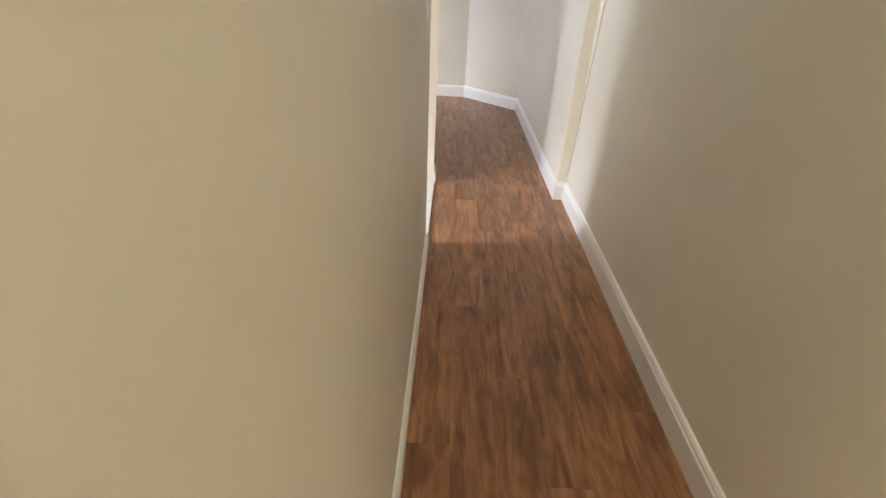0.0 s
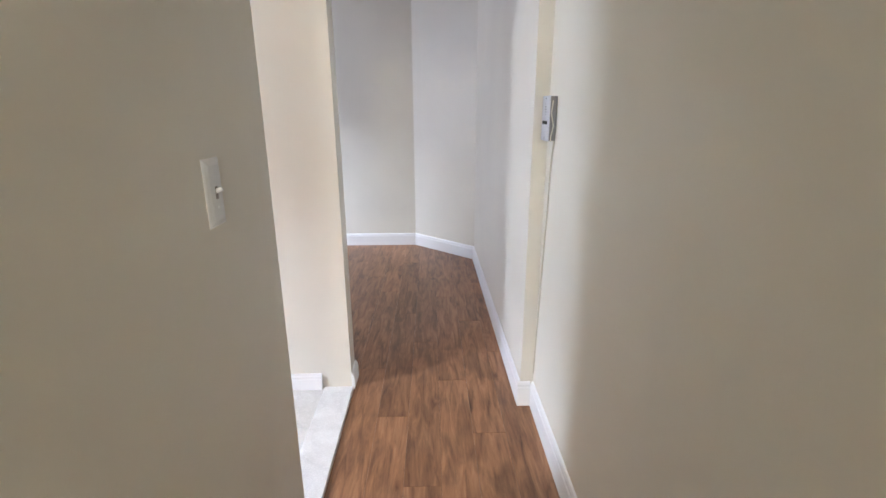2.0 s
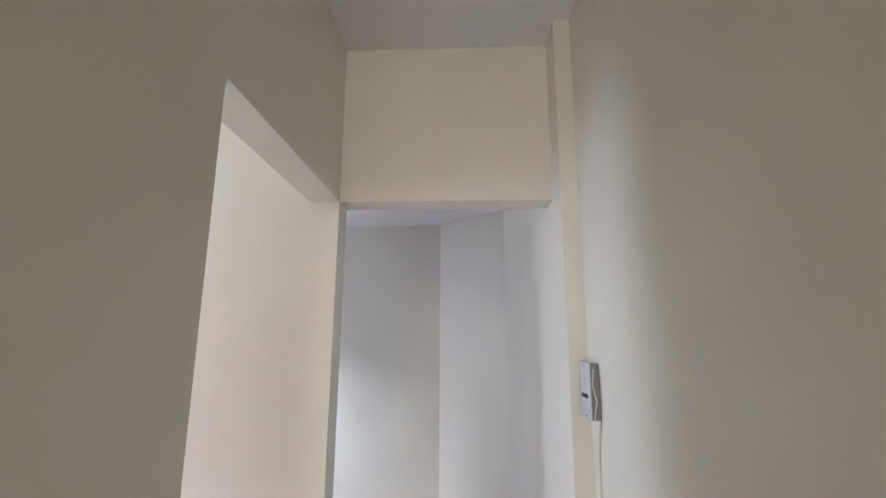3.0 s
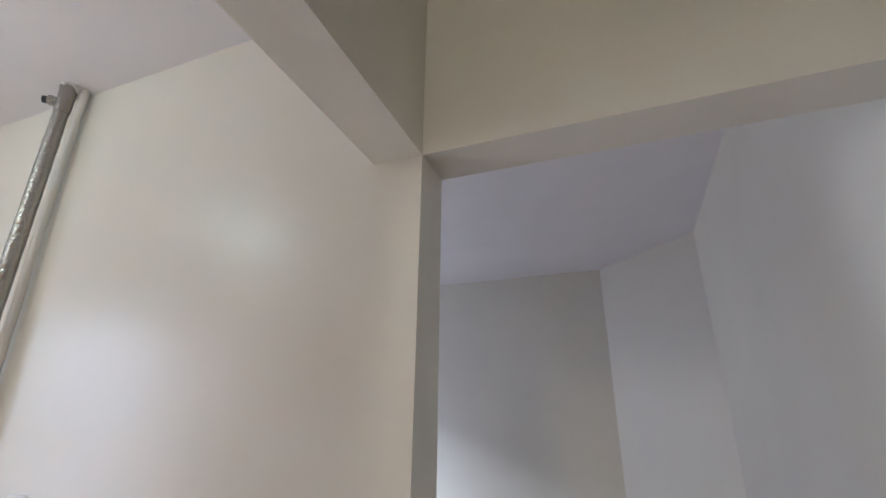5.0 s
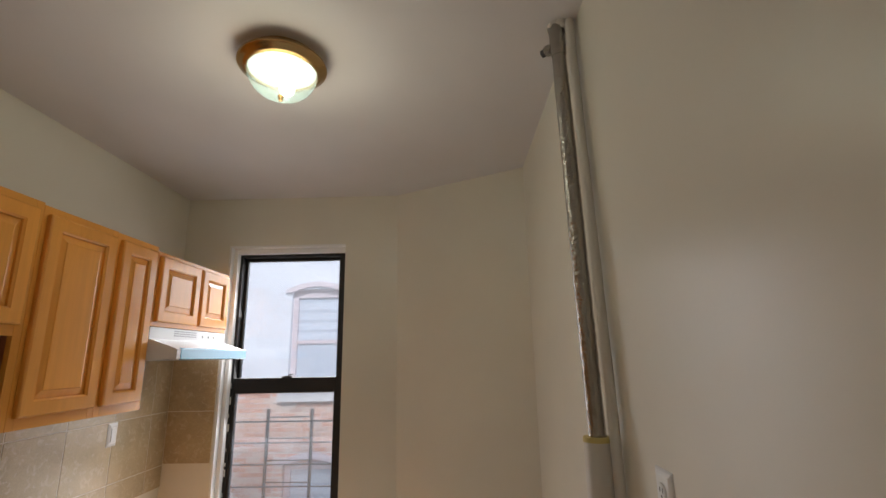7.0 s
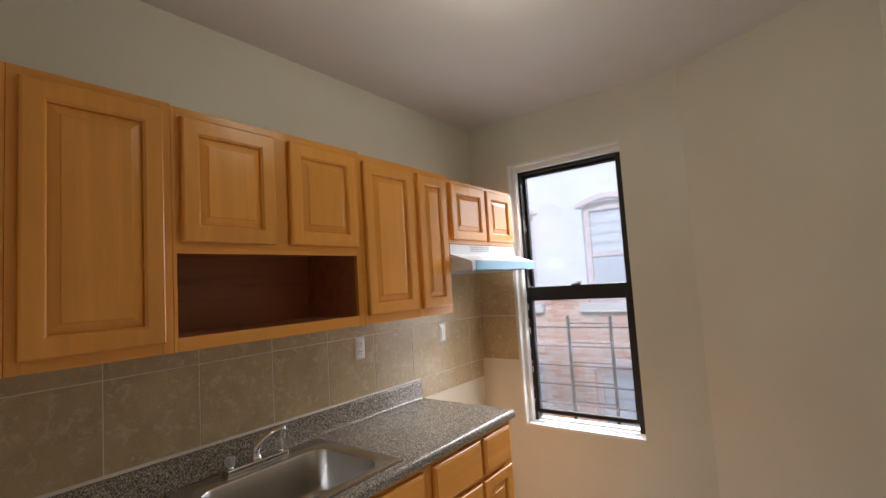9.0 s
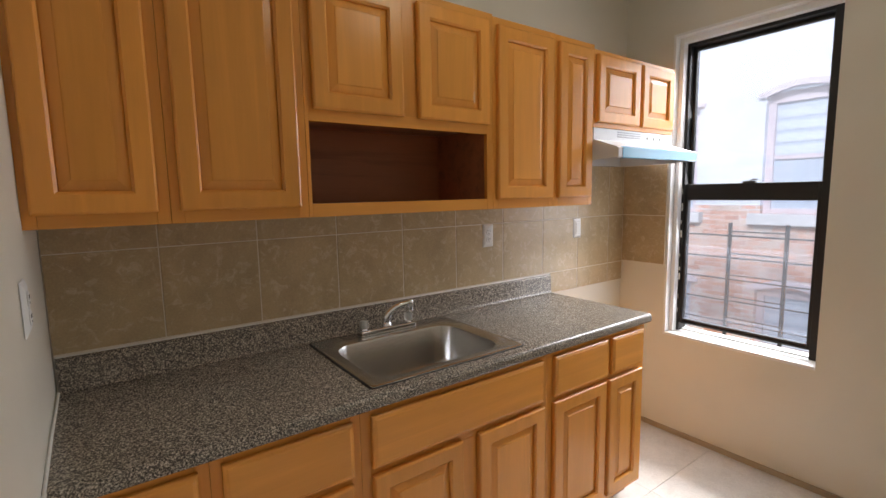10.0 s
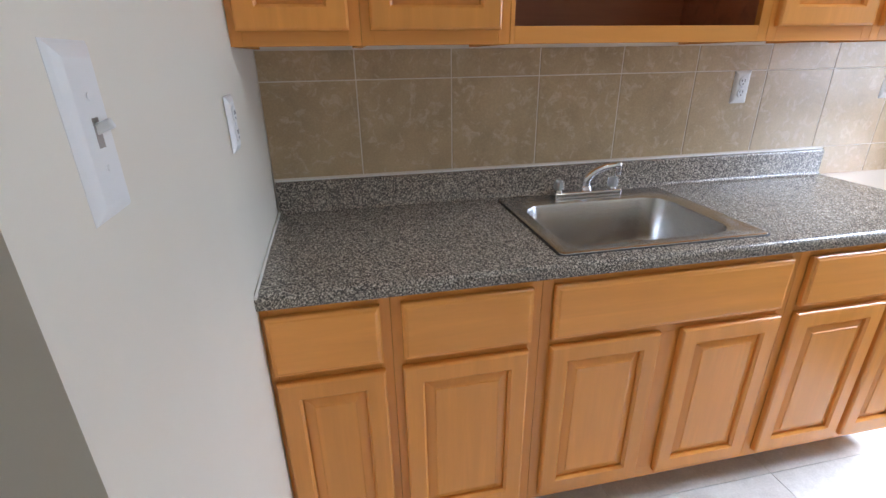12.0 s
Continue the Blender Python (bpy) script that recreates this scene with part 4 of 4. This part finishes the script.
riser = tagged(empty("heating_riser", pose(-1.21, -0.056, 0.01)), "lumpy silver-painted steam riser pipe with jacketed lower half", "pipe")
inv = riser.matrix_world.inverted()
rnd = random.Random(7)
n = 90
ZJ, PT = 1.411, H_KIT
pts = [riser_at(ZJ - 0.03 + (PT - ZJ + 0.03) * k / n) for k in range(n + 1)]
part("silver_pipe", tube(pts, [0.0225 * (1 + rnd.uniform(-0.045, 0.045)) for _ in pts], 24), M_SILVER, riser, "bare pipe thick with silver paint", True).matrix_parent_inverse = inv
part("pipe_jacket", tube([riser_at(0.008), riser_at(0.7), riser_at(ZJ - 0.010), riser_at(ZJ - 0.005)], [0.036, 0.0355, 0.035, 0.033], 28), M_CLOTH, riser, "off-white insulation jacket", True).matrix_parent_inverse = inv
part("jacket_edge", tube([riser_at(ZJ - 0.008), riser_at(ZJ + 0.004)], [0.0365, 0.0355], 28), M_TAPE, riser, "yellowed insulation edge", True).matrix_parent_inverse = inv
part("pipe_tee", tube([riser_at(PT - 0.115), riser_at(PT - 0.105), riser_at(PT - 0.03), riser_at(PT - 0.001)], [0.0225, 0.0245, 0.0255, 0.028], 24), M_SILVER, riser, "", True).matrix_parent_inverse = inv
tx, ty, tz = riser_at(PT - 0.070)
part("tee_branch", tube([(tx, ty, tz), (tx - 0.022, ty - 0.020, tz), (tx - 0.024, ty - 0.022, tz), (tx - 0.034, ty - 0.030, tz)], [0.015, 0.016, 0.018, 0.018], 8), M_SILVER, riser, "", True).matrix_parent_inverse = inv
part("tee_plug", tube([(tx - 0.034, ty - 0.030, tz), (tx - 0.046, ty - 0.041, tz)], 0.014, 6), M_IRON, riser, "dark square pipe plug").matrix_parent_inverse = inv
bm = lathe([(0.0, -0.016), (0.028, -0.015), (0.037, -0.008), (0.041, 0.0), (0.0, 0.0)], 22, m=Matrix.Translation((riser_at(PT)[0], -0.046, PT)))
for v in bm.verts:
    if v.co.z < PT - 0.002:
        v.co += Vector((rnd.uniform(-0.006, 0.006), rnd.uniform(-0.004, 0.004), rnd.uniform(-0.009, 0.002)))
part("ceiling_patch", bm, M_CLOTH, riser, "crumbled plaster patch round the pipe").matrix_parent_inverse = inv
thin = tagged(empty("thin_pipe", pose(-1.18, -0.022, 0.01)), "thin white-painted pipe running beside the silver riser", "pipe")
inv = thin.matrix_world.inverted()
pts = []
for k in range(41):
    px, py, pz = riser_at(0.008 + (H_KIT - 0.009) * k / 40)
    pts.append((px + 0.030 + rnd.uniform(-0.0008, 0.0008), py + 0.034 + rnd.uniform(-0.0008, 0.0008), pz))
part("pipe", tube(pts, 0.0135, 16), M_PIPEWHITE, thin, "", True).matrix_parent_inverse = inv


# ---- ceiling lamps ----
def ceiling_lamp(x, y, z, label):
    lp = tagged(empty("ceiling_light", pose(x, y, z)), label, "ceiling light")
    base = [(0.0, 0.0), (0.118, 0.0), (0.120, -0.010), (0.128, -0.017), (0.142, -0.023), (0.151, -0.032), (0.152, -0.040), (0.147, -0.046), (0.139, -0.049), (0.135, -0.055), (0.126, -0.059), (0.117, -0.060), (0.117, -0.047), (0.0, -0.047)]
    part("brass_ring", lathe(base, 48), M_BRASS, lp, "stepped polished brass ring", True)
    # plate added over the brass so that the dome glows white
    part("reflector", lathe([(0.0, -0.0485), (0.1155, -0.0485), (0.1155, -0.0515), (0.0, -0.0530)], 40), M_TRIM, lp, "white plate added to whiten the dome's glow", True)
    bm = bmesh.new()
    seg, rows = 72, 14
    loops = []
    for i in range(rows):
        a = math.radians(90 * i / (rows - 1))
        r0, h = 0.119 * math.cos(a) ** 0.72 if i < rows - 1 else 0.004, -0.054 - 0.098 * math.sin(a) ** 1.15
        loops.append([bm.verts.new(((r0 + (0.0012 if k % 2 else -0.0012) * (r0 > 0.02)) * math.cos(2 * math.pi * k / seg), (r0 + (0.0012 if k % 2 else -0.0012) * (r0 > 0.02)) * math.sin(2 * math.pi * k / seg), h)) for k in range(seg)])
    for a, b in zip(loops, loops[1:]):
        for k in range(seg):
            bm.faces.new((a[k], a[(k + 1) % seg], b[(k + 1) % seg], b[k]))
    d = part("shade", bm, M_DOME, lp, "ribbed clear glass dome", True)
    d.visible_shadow = False
    part("finial", lathe([(0.0, -0.170), (0.006, -0.168), (0.009, -0.162), (0.007, -0.157), (0.011, -0.152), (0.0, -0.148)], 16), M_BRASS, lp, "", True)
    for s in (-1, 1):
        b = part("bulb", lathe([(0.0, 0.052), (0.014, 0.048), (0.024, 0.034), (0.026, 0.018), (0.018, -0.002), (0.013, -0.02), (0.0, -0.02)], 16), M_BULB, lp, "", True)
        b.matrix_basis = pose(s * 0.028, 0, -0.092, 0, 90 * s, 0)
        b.visible_shadow = False
    return lp


ceiling_lamp(*KITCHEN_LAMP, H_KIT, "lit brass-rimmed ceiling light with a ribbed glass dome")
# copies of the fixture, added out of view where the hall is filled
for y in (-4.6, -8.0):
    ceiling_lamp(0.46, y, H_HALL, "added brass-rimmed ceiling light, unseen, that fills the hall")


# ---- outside: ground, fire escape and the building opposite ----
tagged(mesh_ob("ground", box(-400, 400, -400, 400, -6.3, -6.0), M_GROUND), kind="structure")

fe = tagged(empty("fire_escape_railing", pose(-4.0, -1.8, 0.0)), "dark iron fire escape railing outside the kitchen window", "railing")
inv = fe.matrix_world.inverted()
for y in (-3.2, -1.945, -1.585, -0.4):
    part("post", box(-4.012, -3.988, y - 0.011, y + 0.011, 0.15, 1.222, 0.003), M_IRON, fe).matrix_parent_inverse = inv
for k in range(6):
    z = 1.126 - 0.163 * k
    part("rail", tube([(-4.0, -3.3, z), (-4.0, -0.3, z)], 0.006, 8), M_IRON, fe).matrix_parent_inverse = inv
    part("rail", tube([(-3.985, -1.945, z + 0.035), (-3.985, -1.585, z + 0.035)], 0.005, 8), M_IRON, fe).matrix_parent_inverse = inv
part("platform", box(-4.05, -3.156, -3.3, -0.3, 0.10, 0.14), M_IRON, fe).matrix_parent_inverse = inv

FX = -8.0
bld = tagged(empty("apartment_building", pose(FX - 4, -3, -6.0)), "old apartment house, pink brick below and patchy white stucco above", "building")
inv = bld.matrix_world.inverted()
openings = [(yc, zt) for yc in (-7.6, -4.58, -2.76, 0.4) for zt in (-2.75, 0.02, 2.80)]
cols = sorted({yc for yc, _ in openings})
HW, HH = 0.45, 1.70


def pieces_between(z0, z1):
    bm = bmesh.new()
    edges = [-12.0] + [v for yc in cols for v in (yc - HW, yc + HW)] + [4.0]
    for a, b in zip(edges[::2], edges[1::2]):
        box(FX - 0.4, FX, a, b, z0, z1, bm=bm)
    for yc in cols:
        spans, z = [], z0
        for zt in (-2.75, 0.02, 2.80):
            lo, hi = max(z0, zt - HH), min(z1, zt)
            if lo < hi:
                if lo > z:
                    spans.append((z, lo))
                z = hi
        if z < z1:
            spans.append((z, z1))
        for a, b in spans:
            box(FX - 0.4, FX, yc - HW, yc + HW, a, b, bm=bm)
    return bm


part("wall", pieces_between(-6.0, 1.22), M_BRICK, bld, "weathered pink brick wall").matrix_parent_inverse = inv
part("wall", pieces_between(1.22, 4.6), M_STUCCO, bld, "patchy white stucco wall").matrix_parent_inverse = inv
part("roof", box(FX - 8, FX + 0.15, -12.1, 4.1, 4.6, 4.85), M_STONE, bld, "stone roof edge").matrix_parent_inverse = inv
part("side_wall", box(FX - 8, FX - 0.4, -12.0, -11.7, -6.0, 4.6), M_BRICK, bld).matrix_parent_inverse = inv
part("side_wall", box(FX - 8, FX - 0.4, 3.7, 4.0, -6.0, 4.6), M_BRICK, bld).matrix_parent_inverse = inv
for yc, zt in openings:
    w = empty("window")
    w.parent = bld
    w.matrix_parent_inverse = inv
    bm = bmesh.new()
    arc = [(-HW - 0.09, -0.06)] + [(-HW - 0.09 + (2 * HW + 0.18) * k / 10, 0.0 + 0.13 * math.sin(math.pi * k / 10)) for k in range(11)] + [(HW + 0.09, -0.06)]
    inn = [(-HW, -0.06)] + [(-HW + 2 * HW * k / 10, -0.06 + 0.10 * math.sin(math.pi * k / 10)) for k in range(11)] + [(HW, -0.06)]
    vs = [[bm.verts.new((x, yc + a, zt + b)) for a, b in L] for x in (FX + 0.05, FX - 0.01) for L in (arc, inn)]
    for i in range(len(arc) - 1):
        bm.faces.new((vs[0][i], vs[0][i + 1], vs[1][i + 1], vs[1][i]))
        bm.faces.new((vs[0][i], vs[2][i], vs[2][i + 1], vs[0][i + 1]))
        bm.faces.new((vs[1][i], vs[1][i + 1], vs[3][i + 1], vs[3][i]))
    part("arch", bm, M_BROWNFRAME, w, "brick arch, its colour paled for haze")
    part("window_sill", box(FX - 0.05, FX + 0.14, yc - HW - 0.12, yc + HW + 0.12, zt - HH - 0.16, zt - HH, 0.01), M_STONE, w, "grey stone sill")
    bm = box(FX - 0.20, FX - 0.10, yc - HW, yc - HW + 0.09, zt - HH, zt)
    box(FX - 0.20, FX - 0.10, yc + HW - 0.09, yc + HW, zt - HH, zt, bm=bm)
    box(FX - 0.20, FX - 0.10, yc - HW + 0.09, yc + HW - 0.09, zt - 0.14, zt, bm=bm)
    box(FX - 0.20, FX - 0.10, yc - HW + 0.09, yc + HW - 0.09, zt - HH, zt - HH + 0.07, bm=bm)
    box(FX - 0.18, FX - 0.12, yc - HW + 0.09, yc + HW - 0.09, zt - 0.93, zt - 0.87, bm=bm)
    part("window_frame", bm, M_BROWNFRAME, w)
    part("pane", box(FX - 0.17, FX - 0.15, yc - HW + 0.09, yc + HW - 0.09, zt - HH + 0.07, zt - 0.14), M_DARKPANE, w, "dull reflecting pane")
    for k in range(4):
        part("blind_slat", box(FX - 0.145, FX - 0.14, yc - HW + 0.10, yc + HW - 0.10, zt - 0.86 + 0.17 * k, zt - 0.74 + 0.17 * k), M_BLIND, w)

# ---- pieces: backsplash tiles, floor planks, kitchen floor tiles ----
def piece(name, mesh, parent, m):
    o = new(name, mesh)
    o.parent = parent
    o.matrix_world = m
    return o


TILES = {}


def tile_mesh(w, h, t, mname, material, bev=0.0012):
    key = (round(w, 3), round(h, 3), mname)
    if key not in TILES:
        b = rings_slab(w, h, [(0.0, t - bev), (bev, t)])
        me = bpy.data.meshes.new(mname)
        bmesh.ops.recalc_face_normals(b, faces=b.faces)
        b.to_mesh(me)
        b.free()
        me.materials.append(material)
        TILES[key] = me
    return TILES[key]


bs = structure("wall_backsplash", box(-0.096, XW + 0.001, YS, YS + 0.0077, 1.018, 1.774), M_GROUT)
bm = box(-2.225, XW + 0.001, YS, YS + 0.0077, 0.906, 1.0175)
part("grout_bed", bm, M_GROUT, bs)
xs = [-0.096, -0.385, -0.690, -0.992, -1.295, -1.588, -1.889, -2.186, -2.484, -2.782, -2.933]
G = 0.0017
for a, b in zip(xs, xs[1:]):
    rows = [(1.025, 1.323), (1.323, 1.411 if b > -2.14 else 1.624)] + ([(1.624, 1.772)] if b < -2.14 else []) + ([(0.907, 1.025)] if b < -2.24 else [])
    for z0, z1 in rows:
        aa = min(a, -2.248) if z1 < 1.03 else a
        piece("tile", tile_mesh(aa - b - 2 * G, z1 - z0 - 2 * G, 0.0085, "tile", M_TILE), bs, pose(b + G, YS + 0.0005, z0 + G))
bw = structure("wall_backsplash_return", box(XW, XW + 0.0081, YS + 0.0095, WY0 - 0.004, 1.031, 1.774), M_GROUT)
for z0, z1 in ((1.031, 1.323), (1.323, 1.624), (1.624, 1.772)):
    piece("tile", tile_mesh(WY0 - 0.004 - YS - 0.0095 - 2 * G, z1 - z0 - 2 * G, 0.0085, "tile", M_TILE), bw, pose(XW + 0.0005, WY0 - 0.004 - G, z0 + G, 0, 0, -90))


def flat_mesh(w, l, t, mname, material, bev):
    key = (round(w, 3), round(l, 3), mname)
    if key not in TILES:
        bm = bmesh.new()
        loops = [[bm.verts.new((x, y, z)) for x, y in ((i, i), (w - i, i), (w - i, l - i), (i, l - i))] for i, z in ((0, -t), (0, -bev), (bev, 0))]
        for p, q in zip(loops, loops[1:]):
            for k in range(4):
                bm.faces.new((p[k], p[(k + 1) % 4], q[(k + 1) % 4], q[k]))
        bm.faces.new(loops[-1])
        me = bpy.data.meshes.new(mname)
        bmesh.ops.recalc_face_normals(bm, faces=bm.faces)
        bm.to_mesh(me)
        bm.free()
        me.materials.append(material)
        TILES[key] = me
    return TILES[key]


fl = structure("floor", box(-2.75, 1.0, SOUTH - 0.1, 3.5, -0.06, -0.006), M_SLOT)
PWD = 0.152
rnd = random.Random(11)


def lay(xa, xb, ya, yb):
    i = math.floor(xa / PWD)
    while i * PWD < xb:
        x0, x1 = max(xa, i * PWD), min(xb, (i + 1) * PWD)
        y = ya - ((i * 0.37) % 1.0) * 1.2
        while y < yb:
            ln = 1.2
            y0, y1 = max(ya, y), min(yb, y + ln)
            if y1 - y0 > 0.02 and x1 - x0 > 0.003:
                piece("plank", flat_mesh(x1 - x0 - 0.0006, y1 - y0 - 0.0006, 0.005, "plank", M_PLANK, 0.0005), fl, pose(x0 + 0.0003, y0 + 0.0003, 0.0))
            y += ln
        i += 1


lay(XH, 0.93, SOUTH, 2.82)
lay(-2.60, XH, TN, 2.82)
kf = structure("floor_kitchen", box(XW - 0.1, XK1, YS - 0.05, 0.02, -0.04, -0.004), M_GROUT)
x = XW + 0.012
while x < XK0:
    y = YS
    while y < 0.0:
        w, l = min(0.61, XK0 - 0.026 - x), min(0.61, 0.0 - y)
        if w > 0.02 and l > 0.02:
            piece("tile", flat_mesh(w - 0.0016, l - 0.0016, 0.008, "floor_tile", M_FTILE, 0.0006), kf, pose(x, y, 0.006))
        y += 0.61
    x += 0.61

# ---- pieces: the bricks of the house opposite, in the stretch before the kitchen window ----
wall = next(o for o in bld.children if o.name.startswith("wall"))
BH, BW = 0.075, 0.215
brick_me = bpy.data.meshes.new("brick")
b = box(0.0, 0.012, 0.0, BW - 0.011, 0.0, BH - 0.011)
bmesh.ops.recalc_face_normals(b, faces=b.faces)
b.to_mesh(brick_me)
b.free()
brick_me.materials.append(M_BRICK1)
rnd = random.Random(23)
holes = [(yc - HW - 0.10, yc + HW + 0.10, zt - HH - 0.17, zt + 0.14) for yc, zt in openings]
bed = bmesh.new()
for k in range(28):
    z = 1.218 - (k + 1) * BH
    for i in range(11):
        y = -4.54 + BW * i + (BW / 2 if k % 2 else 0.0)
        if any(y + BW > a and y < b2 and z + BH > c and z < d for a, b2, c, d in holes):
            continue
        piece("brick", brick_me, wall, pose(FX + 0.004 + rnd.uniform(-0.002, 0.003), y + rnd.uniform(-0.003, 0.003), z))
        box(FX - 0.01, FX + 0.006, y - 0.006, y + BW - 0.006, z - 0.006, z + BH - 0.006, bm=bed)
part("mortar_bed", bed, M_MORTAR, wall)
